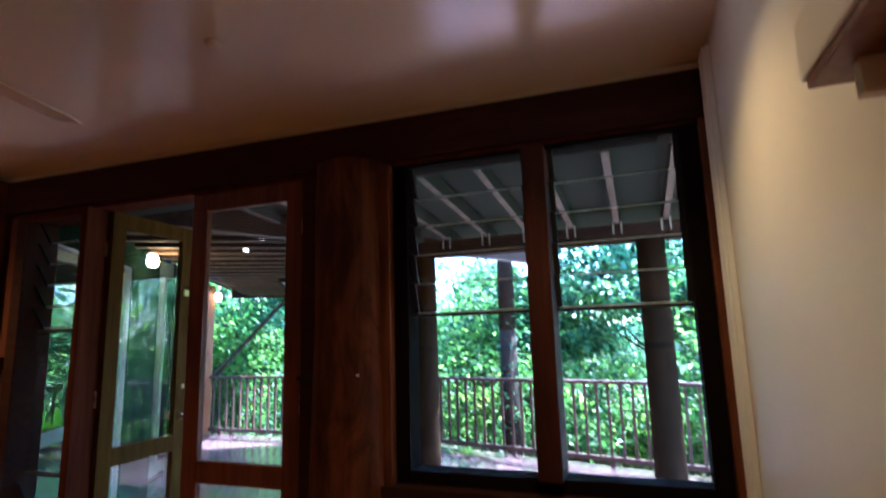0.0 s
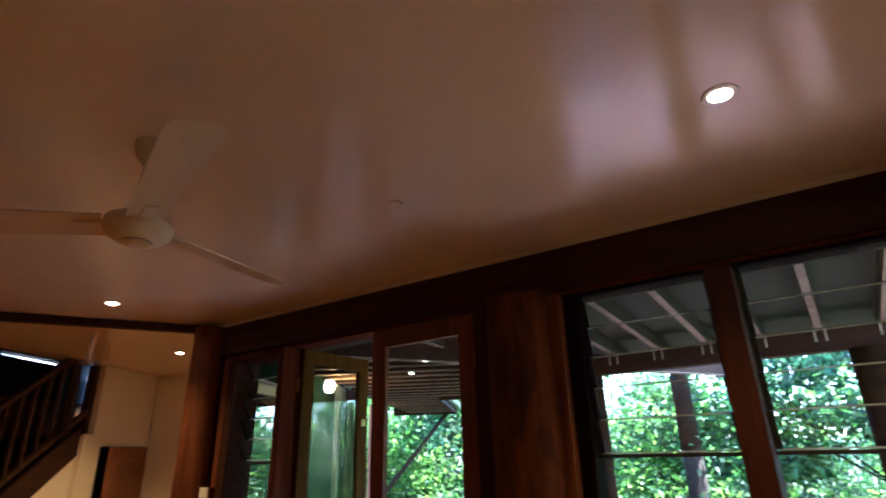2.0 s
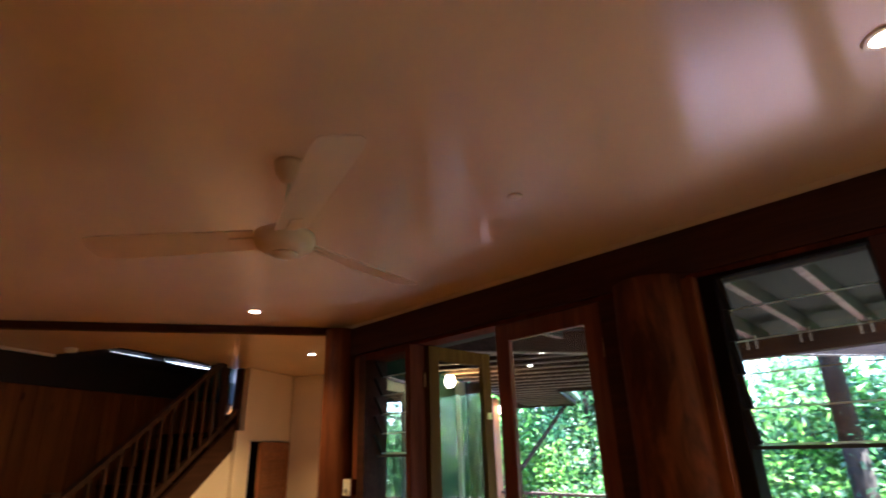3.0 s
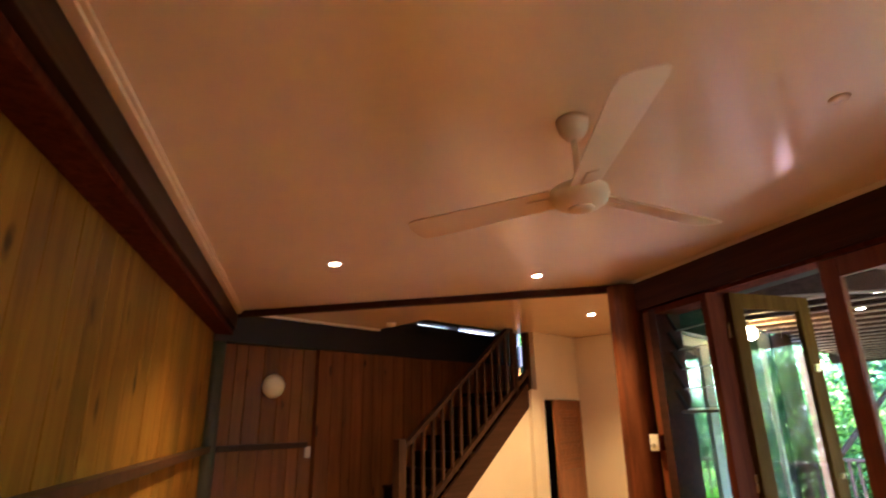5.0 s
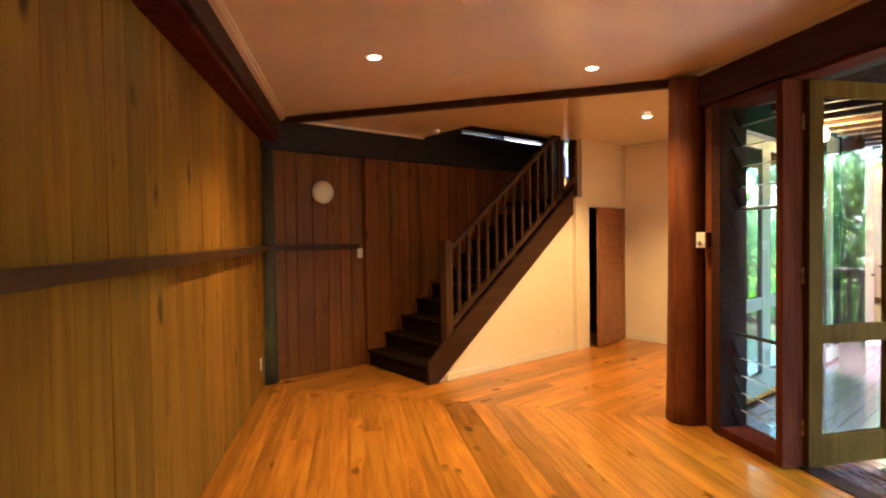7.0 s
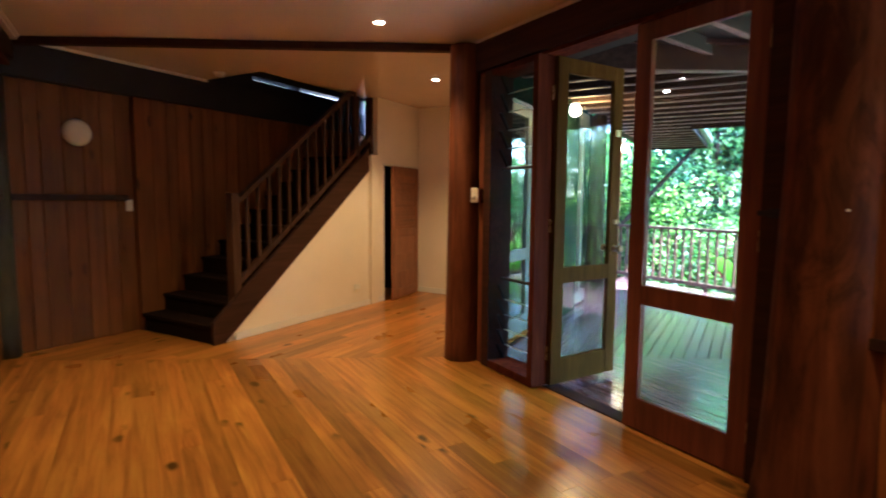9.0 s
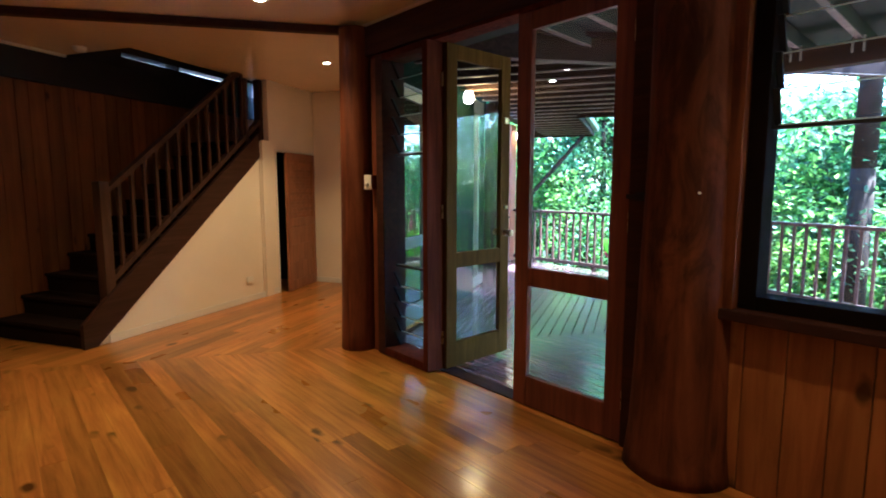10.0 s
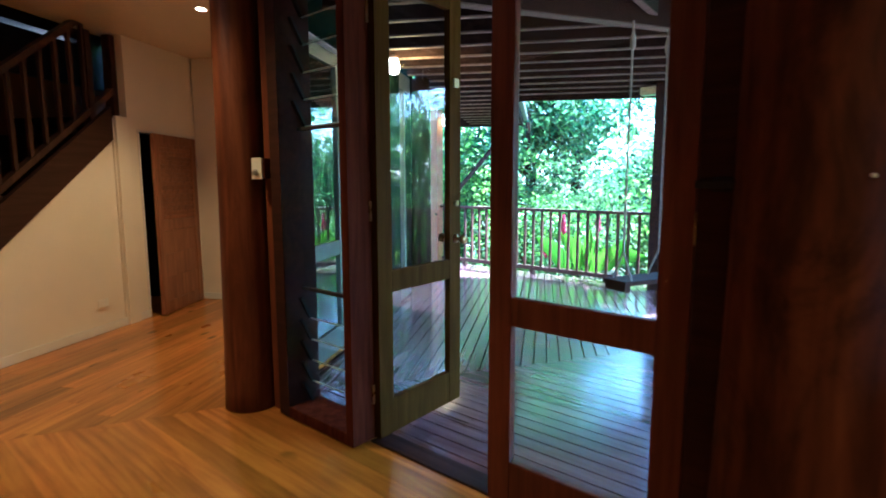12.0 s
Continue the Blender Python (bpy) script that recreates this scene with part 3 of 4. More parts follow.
part("spigot", lathe(bmesh.new(), [(0.005, 0), (0.006, 0.012), (0.004, 0.016)], 10, Matrix.Translation((-0.995, 2.172, 1.357)) @ Matrix.Rotation(radians(90), 4, "X")), M_PLASTIC, big_log, "small pale peg")


def jamb(x0, x1, y0, y1, z0, z1, mat=None, name="door_jamb", label="dark red-brown timber jamb"):
    return slab(name, label, "jamb", boxed(x0, x1, y0, y1, z0, z1, 0.005), mat or M_JAMB)


jamb(-3.715, -3.602, 2.25, 2.42, 0, 2.404, M_LOG, label="red-brown timber upright beside the log post")
slab("post_filler", "dark board closing the gap behind the log post", "trim", boxed(-4.0, -3.717, 2.34, 2.42, 0, 2.404), M_BEAM)
jamb(-1.41, -1.31, 2.30, 2.44, 0, 2.404, M_BEAM)
jamb(-2.944, -1.411, 2.33, 2.46, -0.028, 0.008, M_JOIST, "door_sill", "dark timber door sill")
jamb(-0.935, -0.875, 2.27, 2.36, 0.80, 2.404, M_LOG, "window_casing", "red-brown timber window casing")
jamb(0.565, 0.612, 2.27, 2.45, 0.80, 2.404, M_LOG, "window_casing", "red-brown timber window casing")


def louvres(parent, x0, x1, zs, y, tilt, pitch):
    for z in zs:
        m = Matrix.Translation(((x0 + x1) / 2, y, z)) @ Matrix.Rotation(radians(tilt), 4, "X")
        bm = boxed(-(x1 - x0) / 2, (x1 - x0) / 2, -0.0025, 0.0025, -pitch / 2, pitch / 2, 0, m)
        p = part("louvre_blade", bm, M_GLASS, parent)
        p.visible_shadow = False
        part("blade_edge", boxed(-(x1 - x0) / 2, (x1 - x0) / 2, -0.003, 0.003, -pitch / 2 - 0.006, -pitch / 2 - 0.0005, 0, m), M_GLASS_EDGE, parent)
        for x in (x0, x1):
            part("blade_clip", boxed(-0.012, 0.012, -0.009, 0.009, -pitch / 2, pitch / 2, 0.002, Matrix.Translation((x, y, z)) @ Matrix.Rotation(radians(tilt), 4, "X")), M_BLACK, parent)


louvre_window = thing("window_1", "tall narrow louvre window in a dark timber frame", "window", kind="structure")
for x0, x1, z0, z1 in ((-3.60, -3.505, 0.008, 2.404), (-2.998, -2.945, 0.008, 2.404), (-3.505, -2.998, 0.008, 0.07), (-3.505, -2.998, 2.36, 2.404)):
    part("window_frame", boxed(x0, x1, 2.215, 2.43, z0, z1, 0.004), M_JAMB if x0 > -3.58 else M_BEAM, louvre_window)
part("glazing_bar", boxed(-3.505, -2.998, 2.33, 2.36, 0.735, 0.752, 0.002), M_BLACK, louvre_window)
part("glazing_bar", boxed(-3.505, -2.998, 2.33, 2.36, 1.625, 1.642, 0.002), M_BLACK, louvre_window)
louvres(louvre_window, -3.495, -3.006, [0.125 + 0.126 * i for i in range(5)], 2.34, 26, 0.14)
louvres(louvre_window, -3.495, -3.006, [1.72 + 0.145 * i for i in range(5)], 2.34, 30, 0.150)
p = part("pane", boxed(-3.505, -2.998, 2.343, 2.347, 0.752, 1.625), M_GLASS, louvre_window)
p.visible_shadow = False

window = thing("window_2", "wide two-light window with glass louvres above", "window", kind="structure")
for x0, x1, z0, z1 in ((-0.873, -0.80, 0.85, 2.404), (0.49, 0.563, 0.85, 2.404), (-0.80, 0.49, 0.85, 0.91), (-0.80, 0.49, 2.385, 2.404)):
    part("window_frame", boxed(x0, x1, 2.32, 2.45, z0, z1, 0.004), M_FRAME, window)
part("mullion", boxed(-0.19, -0.085, 2.255, 2.44, 0.911, 2.384, 0.006), M_MULLION, window)
part("window_sill", boxed(-0.95, 0.61, 2.25, 2.45, 0.80, 0.849, 0.006), M_BEAM, window)
for x0, x1 in ((-0.80, -0.19), (-0.085, 0.49)):
    part("glazing_bar", boxed(x0, x1, 2.37, 2.40, 1.625, 1.640, 0.002), M_BLACK, window)
    p = part("pane", boxed(x0, x1, 2.383, 2.387, 0.91, 1.625), M_GLASS, window)
    p.visible_shadow = False
    louvres(window, x0 + 0.012, x1 - 0.012, [1.72 + 0.148 * i for i in range(5)], 2.385, 20, 0.152)

# ---- verandah ----
MIT0 = Vector((-3.85, 2.42))
MITD = Vector((0.5, 0.866))
bm = bmesh.new()
stick(bm, (MIT0.x + 0.1, MIT0.y + 0.1, 2.60), (*(MIT0 + MITD * 5.9), 2.60), 0.09, 0.2, 0.004)
mitre = slab("mitre_beam", "dark timber beam over the verandah corner", "beam", bm, M_JOIST)
# pale strip paints the daylight on the beam's bottom edge
part("bottom_strip", stick(bmesh.new(), (MIT0.x + 0.1, MIT0.y + 0.1, 2.494), (*(MIT0 + MITD * 5.9), 2.494), 0.092, 0.011, 0.003), M_RAFTER, mitre, "pale strip for the daylit bottom edge")
verandah = thing("verandah_roof", "dark timber joists under the upper floor", "roof", kind="structure")
for i in range(21):
    a = 1.15 + 0.4 * i
    end = min(2.27 + (a - 0.966) * 1.732 - 0.06, 5.47 if a < 5.85 else 3.41)
    if end > 2.45:
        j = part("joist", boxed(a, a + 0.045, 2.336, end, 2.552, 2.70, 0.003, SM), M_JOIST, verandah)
        # pale strip: daylight caught by the joist's lower edge, put in as colour
        part("bottom_strip", boxed(a - 0.002, a + 0.047, 2.34, end - 0.01, 2.538, 2.5515, 0.002, SM), M_RAFTER, j, "pale strip for the daylit bottom edge")
bm = bmesh.new()
prism(bm, [tuple(sp(a, b).xy) for a, b in ((0.86, 2.336), (5.95, 2.336), (5.95, 5.5), (2.88, 5.8))], 2.703, 2.74)
prism(bm, [tuple(sp(a, b).xy) for a, b in ((5.95, 1.9), (9.35, 1.9), (9.35, 3.45), (5.95, 3.45))], 2.703, 2.74)
part("floor_boarding", bm, M_JOIST, verandah)
part("edge_beam", boxed(9.22, 9.32, 2.0, 3.41, 2.50, 2.70, 0.004, SM), M_JOIST, verandah)
part("edge_beam", boxed(5.86, 5.94, 3.46, 5.47, 2.50, 2.70, 0.004, SM), M_JOIST, verandah)
part("fascia", boxed(5.95, 9.35, 3.415, 3.45, 2.50, 2.74, 0.004, SM), M_JOIST, verandah)
part("gutter", boxed(5.95, 9.35, 3.452, 3.54, 2.60, 2.72, 0.02, SM), M_STEEL, verandah, "pale metal gutter")
part("brace", stick(bmesh.new(), (-6.9, 7.38, 0.78), (-7.15, 10.05, 2.52), 0.05, 0.07, 0.004), M_JOIST, verandah)
part("gutter_end", boxed(-3.53, -3.30, 7.42, 7.56, 2.42, 2.52, 0.012), M_STEEL, verandah, "pale metal gutter end")
part("gutter_hook", stick(bmesh.new(), (-3.53, 7.44, 2.50), (-3.55, 7.44, 2.33), 0.03, 0.02, 0.004), M_DARK, verandah)
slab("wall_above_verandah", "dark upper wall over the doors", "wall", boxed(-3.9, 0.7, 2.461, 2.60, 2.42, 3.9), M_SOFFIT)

lean_to = thing("lean_to_roof", "sheeted lean-to roof on pale rafters", "roof", kind="structure")
for i in range(18):
    x = -3.3 + 0.43 * i
    y1 = 5.6
    lim = MIT0.y + (x - MIT0.x) * 1.732
    if lim < 2.9:
        continue
    ye = min(y1, lim - 0.1)
    # dark sides, pale underside: the daylight on the rafters is in their colours
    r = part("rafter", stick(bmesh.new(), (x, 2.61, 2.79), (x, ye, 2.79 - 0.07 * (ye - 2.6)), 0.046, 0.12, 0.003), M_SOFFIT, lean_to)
    part("bottom_strip", stick(bmesh.new(), (x, 2.61, 2.724), (x, ye, 2.724 - 0.07 * (ye - 2.6)), 0.05, 0.012, 0.002), M_RAFTER, r, "pale strip for the daylit bottom edge")
bm = bmesh.new()
lim = MIT0 + MITD * 4.1
tri = [(-3.85, 2.61), (4.6, 2.61), (4.6, 5.9), (lim.x, 5.9)]
vs = [bm.verts.new((x, y, 2.87 - 0.07 * (y - 2.6) + dz)) for dz in (0, 0.03) for x, y in tri]
bm.faces.new(vs[:4])
bm.faces.new(vs[4:])
for i in range(4):
    bm.faces.new((vs[i], vs[(i + 1) % 4], vs[4 + (i + 1) % 4], vs[4 + i]))
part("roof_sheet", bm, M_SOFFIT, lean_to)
for i in range(18):
    x = -3.3 + 0.43 * i
    if -1.9 < x < 1.6:
        for e in (-0.045, 0.03):
            part("rafter_strap", boxed(x + e, x + e + 0.016, 5.122, 5.1295, 2.44, 2.56, 0.001), M_ROPE, lean_to, "pale metal rafter strap")
part("eaves_beam", boxed(-1.95, 4.6, 5.13, 5.27, 2.36, 2.53, 0.005), M_JOIST, lean_to)

for x, y, r in ((-1.86, 5.2, 0.12), (0.42, 5.2, 0.135)):
    bm = lathe(bmesh.new(), [(r * 1.05, DECK_Z), (r, 0.4), (r * 0.97, 1.5), (r * 0.95, 2.36)], 20, Matrix.Translation((x, y, 0)))
    tagged(part("verandah_post", bm, M_LOG_GREY, None, "", True), "round grey-brown log verandah post", "post", group="verandah posts", kind="structure")
for x, y, m, w, top in ((-3.19, 7.45, M_JOIST, 0.23, 2.6), (-6.95, 7.45, M_ORANGE, 0.15, 2.54)):
    tagged(part("verandah_post", boxed(x - w / 2, x + w / 2, y - w / 2, y + w / 2, DECK_Z, top, 0.008), m), "square timber verandah post", "post", group="verandah posts", kind="structure")


def railing(name, p0, p1, label):
    p0, p1 = Vector((*p0, 0)), Vector((*p1, 0))
    r = thing(name, label, "railing", Matrix.Translation((*p0.xy, DECK_Z)), kind="structure")
    d = p1 - p0
    part("top_rail", stick(bmesh.new(), (0, 0, 0.965), (d.x, d.y, 0.965), 0.09, 0.04, 0.005), M_RAILING, r)
    part("bottom_rail", stick(bmesh.new(), (0, 0, 0.09), (d.x, d.y, 0.09), 0.045, 0.06, 0.004), M_RAILING, r)
    n = int(d.length / 0.14)
    for i in range(1, n):
        q = d * (i / n)
        part("baluster", boxed(q.x - 0.016, q.x + 0.016, q.y - 0.016, q.y + 0.016, 0.119, 0.946, 0.0), M_RAILING, r)
    for i in range(0, n, 9):
        q = d * ((i + 4) / n)
        part("foot", boxed(q.x - 0.03, q.x + 0.03, q.y - 0.03, q.y + 0.03, 0.0, 0.06), M_RAILING, r)
    return r


railing("railing", (-8.6, 7.35), (-6.95, 7.5), "dark timber balustrade along the deck edge")
railing("railing", (-6.95, 7.5), (-3.2, 7.5), "dark timber balustrade along the deck edge")
railing("railing", (-3.2, 7.5), (0.95, 6.4), "dark timber balustrade along the deck edge")
railing("railing", (0.95, 6.4), (5.4, 4.7), "dark timber balustrade along the deck edge")

# ---- lights ----
def downlight(x, y, power):
    d = thing("downlight", "small round recessed ceiling downlight, switched on", "light", Matrix.Translation((x, y, CEIL)), group="ceiling downlights")
    part("rim", lathe(bmesh.new(), [(0.036, -0.006), (0.052, -0.005), (0.055, -0.0005), (0.036, -0.0005)], 28), M_WHITE, d, smooth=False)
    part("lamp", lathe(bmesh.new(), [(0.001, -0.0095), (0.028, -0.0085), (0.0345, -0.0065), (0.0345, -0.002)], 28), M_BULB, d, "glowing warm lamp")
    ld = bpy.data.lights.new("downlight_beam", "SPOT")
    ld.energy, ld.color, ld.spot_size, ld.spot_blend, ld.shadow_soft_size = power, WARM, radians(122), 0.75, 0.03
    lo = new("downlight_beam", ld)
    lo.matrix_world = look((x, y, CEIL - 0.03), (x, y, 0))
    return d


for x, y, power in ((-3.76, -0.22, 4.2), (-3.79, 1.38, 4.2), (-5.24, 2.68, 5.6), (0.08, 1.47, 2.9), (0.08, -0.22, 0.8)):
    downlight(x, y, power)


# ---- things in the room ----
fan = thing("ceiling_fan", "cream three-bladed ceiling fan on a short rod, at rest", "fan", Matrix.Translation((-1.585, 0.545, CEIL)))
part("canopy", lathe(bmesh.new(), [(0.012, -0.085), (0.03, -0.08), (0.052, -0.05), (0.062, -0.015), (0.062, -0.001)], 28), M_FAN, fan, smooth=True)
part("rod", lathe(bmesh.new(), [(0.011, -0.255), (0.011, -0.08)], 12), M_FAN, fan)
part("motor", lathe(bmesh.new(), [(0.02, -0.365), (0.07, -0.36), (0.098, -0.34), (0.108, -0.315), (0.104, -0.292), (0.075, -0.275), (0.04, -0.265), (0.022, -0.245)], 36), M_FAN, fan, smooth=True)
part("base_cap", lathe(bmesh.new(), [(0.004, -0.382), (0.03, -0.379), (0.045, -0.370), (0.048, -0.364)], 24), M_FAN, fan, smooth=True)
for k in range(3):
    ang = radians(-16 + 120 * k)
    m = Matrix.Rotation(ang, 4, "Z") @ Matrix.Translation((0, 0, -0.305)) @ Matrix.Rotation(radians(13), 4, "X")
    bm = bmesh.new()
    outline = [(0.10, -0.058), (0.68, -0.074), (0.727, -0.064), (0.738, -0.03), (0.738, 0.045), (0.722, 0.066), (0.68, 0.074), (0.10, 0.058)]
    prism(bm, outline, -0.003, 0.003, m, 0.001)
    part("blade", bm, M_FAN, fan)
    part("blade_bracket", boxed(0.075, 0.20, -0.022, 0.022, -0.0095, -0.0035, 0.002, m), M_FAN, fan)

corner_post = tagged(part("corner_post", lathe(bmesh.new(), [(0.092, 0), (0.088, 0.4), (0.085, 1.6), (0.082, 2.44)], 28, Matrix.Translation((-5.735, -1.24, 0))), M_POST, None, "", True),
                     "round dark green-grey timber corner post", "post", kind="structure")

rail_back = slab("dado_rail_back", "dark timber rail on the board wall", "trim", bay_box(-1.18, -0.20, -1.20, -1.15, 1.345, 1.40, 0.004), M_STAIR)

wall_lamp = thing("wall_lamp", "round white opal wall light, switched off", "lamp", SM @ Matrix.Translation((-0.64, -1.196, 1.97)) @ Matrix.Rotation(radians(-90), 4, "X"))
part("backplate", lathe(bmesh.new(), [(0.10, 0.0), (0.10, 0.02), (0.095, 0.024)], 32), M_WHITE, wall_lamp)
part("shade", lathe(bmesh.new(), [(0.122, 0.022), (0.125, 0.035), (0.118, 0.06), (0.095, 0.085), (0.06, 0.10), (0.02, 0.106)], 36), M_OPAL, wall_lamp, smooth=True)


def outlet(name, label, m, w, h, switches):
    o = thing(name, label, "switch" if "switch" in name else "socket", m)
    part("plate", boxed(-w / 2, w / 2, -0.009, 0.0, -h / 2, h / 2, 0.003), M_PLASTIC, o)
    for x, z in switches:
        part("rocker", boxed(x - 0.008, x + 0.008, -0.012, -0.009, z - 0.012, z + 0.012, 0.002), M_PLASTIC, o)
    return o


# walls whose face looks along -y, +y or out of the stair bay
outlet("light_switch", "white plastic light switch on the board wall", SM @ Matrix.Translation((-0.17, -1.197, 1.295)) @ Matrix.Rotation(radians(180), 4, "Z"), 0.07, 0.115, [(0, 0)])
outlet("wall_socket", "white plastic double power socket on the cream wall", SM @ Matrix.Translation((1.97, 0.0, 0.27)) @ Matrix.Rotation(radians(180), 4, "Z"), 0.115, 0.07, [(-0.03, 0.012), (0.03, 0.012)])
outlet("wall_socket", "white plastic power socket low on the board wall", Matrix.Translation((-5.38, -1.268, 0.27)) @ Matrix.Rotation(radians(180), 4, "Z"), 0.075, 0.115, [(0, 0.03)])
sw = outlet("light_switch", "white light switch with dimmer on a block by the log post", Matrix.Translation((-3.66, 2.175, 1.42)) @ Matrix.Rotation(radians(14), 4, "Z"), 0.075, 0.118, [(0, 0.03)])
part("dimmer_dial", lathe(bmesh.new(), [(0.017, 0.0), (0.016, 0.014), (0.013, 0.017)], 18, Matrix.Translation((0, -0.012, -0.022)) @ Matrix.Rotation(radians(90), 4, "X")), M_STEEL, sw)
part("mounting_block", boxed(-0.036, 0.05, 0.0005, 0.075, -0.055, 0.055, 0.003), M_JAMB, sw)

# round blanking plate with a centre screw
cap = thing("smoke_sensor", "small round cream blanking plate on the ceiling", "sensor", Matrix.Translation((-1.225, 1.425, CEIL)))
part("disc", lathe(bmesh.new(), [(0.02, -0.012), (0.03, -0.009), (0.034, -0.001)], 20), M_FAN, cap, smooth=True)
part("screw", lathe(bmesh.new(), [(0.003, -0.0145), (0.004, -0.0125)], 8), M_STEEL, cap)

detector = thing("smoke_detector", "small round white smoke detector on the ceiling", "detector", Matrix.Translation(sp(0.55, -0.68, CEIL + 0.003)))
part("body", lathe(bmesh.new(), [(0.03, -0.042), (0.048, -0.036), (0.056, -0.02), (0.056, 0.0)], 26), M_PLASTIC, detector, smooth=True)
part("ring", lathe(bmesh.new(), [(0.058, -0.01), (0.060, -0.006), (0.060, 0.0)], 26), M_WHITE, detector)

# louvred cupboard door, ajar, hinged at its far side
cup = thing("door_3", "brown timber cupboard door with louvred upper half, ajar", "door", SM @ Matrix.Translation((3.37, 0.012, 0)) @ Matrix.Rotation(radians(172), 4, "Z"), kind="structure")
W, H0, H1 = 0.80, 0.012, 1.82
part("stile", boxed(0, 0.085, -0.018, 0.018, H0, H1, 0.003), M_DOOR, cup)
part("stile", boxed(W - 0.085, W, -0.018, 0.018, H0, H1, 0.003), M_DOOR, cup)
for z0, z1 in ((H0, 0.14), (0.86, 0.97), (H1 - 0.09, H1)):
    part("rail", boxed(0.085, W - 0.085, -0.016, 0.016, z0, z1, 0.003), M_DOOR, cup)
n = 18
for i in range(n):
    z = 0.99 + (H1 - 0.105 - 0.99) * i / (n - 1)
    part("slat", boxed(0.085, W - 0.085, -0.004, 0.004, -0.024, 0.024, 0.0, Matrix.Translation((0, 0, z)) @ Matrix.Rotation(radians(18), 4, "X")), M_DOOR, cup)
for i in range(3):
    z0 = 0.141 + i * 0.2395
    part("panel", boxed(0.085, W - 0.085, -0.009, 0.009, z0, z0 + 0.2375, 0.003), M_DOOR, cup)
for z in (0.25, 1.55):
    part("hinge", boxed(-0.012, 0.008, -0.024, -0.018, z - 0.04, z + 0.04, 0.002), M_STEEL, cup, "steel hinge")
bm = bay_box(2.535, 2.56, -0.10, 0.006, 0, 1.855, 0.003)
box(bm, 3.38, 3.405, -0.10, 0.006, 0, 1.855, 0.003, SM)
box(bm, 2.56, 3.38, -0.10, 0.006, 1.83, 1.855, 0.003, SM)
slab("door_frame", "cream painted cupboard door frame", "trim", bm, M_WHITE)

# pelmet shelf high on the cream wall
pelmet = thing("wall_shelf", "cream boxed pelmet shelf with a timber underside", "shelf", Matrix.Translation((0.62, 0.4, 1.95)))
part("body", boxed(-0.085, 0.0, -0.75, 0.44, -0.043, 0.055, 0.004), M_WALL, pelmet)
part("underboard", boxed(-0.08, 0.0, -0.75, 0.43, -0.06, -0.0435, 0.003), M_DOOR, pelmet)
part("bracket", boxed(-0.045, 0.0, 0.33, 0.36, -0.115, -0.0605, 0.006), M_WALL, pelmet)

# bolt on the big log's jamb
bolt = thing("door_bolt", "dark iron bolt on the door jamb", "bolt", Matrix.Translation((-1.34, 2.293, 1.335)))
part("bar", boxed(-0.075, 0.075, -0.014, 0.0, -0.012, 0.012, 0.004), M_BLACK, bolt)
part("plate", boxed(-0.03, 0.03, -0.006, 0.006, -0.022, 0.022, 0.002), M_BLACK, bolt)

# ---- verandah things ----
def globe_lamp(name, p, power, label):
    g = thing(name, label, "lamp", Matrix.Translation(p))
    part("globe", lathe(bmesh.new(), [(0.02, -0.075), (0.045, -0.065), (0.06, -0.035), (0.062, 0.0), (0.055, 0.04), (0.04, 0.07)], 24), M_GLOBE, g, "glowing warm glass globe", smooth=True)
    part("cap", lathe(bmesh.new(), [(0.05, 0.071), (0.045, 0.09), (0.02, 0.10)], 24), M_BRASS, g)
    d = SM.to_3x3() @ Vector((0, -1, 0))
    part("arm", stick(bmesh.new(), (0, 0, 0.09), (d.x * 0.10, d.y * 0.10, 0.09), 0.02, 0.02, 0.003), M_BRASS, g)
    ld = bpy.data.lights.new("globe_light", "POINT")
    ld.energy, ld.color, ld.shadow_soft_size = power, WARM, 0.07
    lo = new("globe_light", ld)
    lo.location = Vector(p) + Vector((0.11 * 0.866, 0.11 * 0.5, -0.02))
    return g


globe_lamp("outdoor_wall_lamp", sp(3.0, 2.44, 2.44), 2.0, "glowing globe lamp on the outer wall")
globe_lamp("outdoor_wall_lamp", sp(6.80, 2.27, 2.33), 0.25, "glowing globe lamp on the orange verandah post")
dl = thing("downlight", "small round downlight under the verandah joists, switched on", "light", Matrix.Translation(sp(2.77, 3.46, 2.54)))
part("can", lathe(bmesh.new(), [(0.034, -0.02), (0.034, 0.0)], 20), M_WHITE, dl)
part("lamp", lathe(bmesh.new(), [(0.002, -0.025), (0.024, -0.023), (0.028, -0.0205)], 20), M_BULB, dl, "glowing warm lamp")

# glazed doors of the stair bay
for a, width, flip in ((1.275, 0.725, 1), (2.725, 0.725, -1)):
    m = SM @ Matrix.Translation((a, 2.27, 0)) @ (Matrix.Identity(4) if flip > 0 else Matrix.Rotation(radians(180), 4, "Z"))
    d = thing("door_4" if flip > 0 else "door_5", "pale grey-green framed glazed door of the stair bay, closed", "door", m, kind="structure")
    frame_bars(d, M_BAY_FRAME, 0, width, 0.012, 2.31, -0.02, 0.02, 0.1, 0.1, 0.19, [(0.775, 0.89)])
# added lining, out of view: stops daylight entering through the bay doors
slab("wall_bay_inner", "cream lining added behind the bay doors to keep daylight out", "wall", bay_box(1.262, 2.738, 2.201, 2.235, 0.0, 2.315), M_WALL)
# added dark sheet that gives the door glass a dim inside
slab("wall_bay_backing", "dark green sheet added for the dim inside behind the bay door glass", "wall", bay_box(1.262, 2.738, 2.236, 2.247, 0.0, 2.315), M_GREEN)
# outer face of the bay and the next room
bm = bay_box(0.98, 1.255, 2.331, 2.345, -0.05, 2.72)
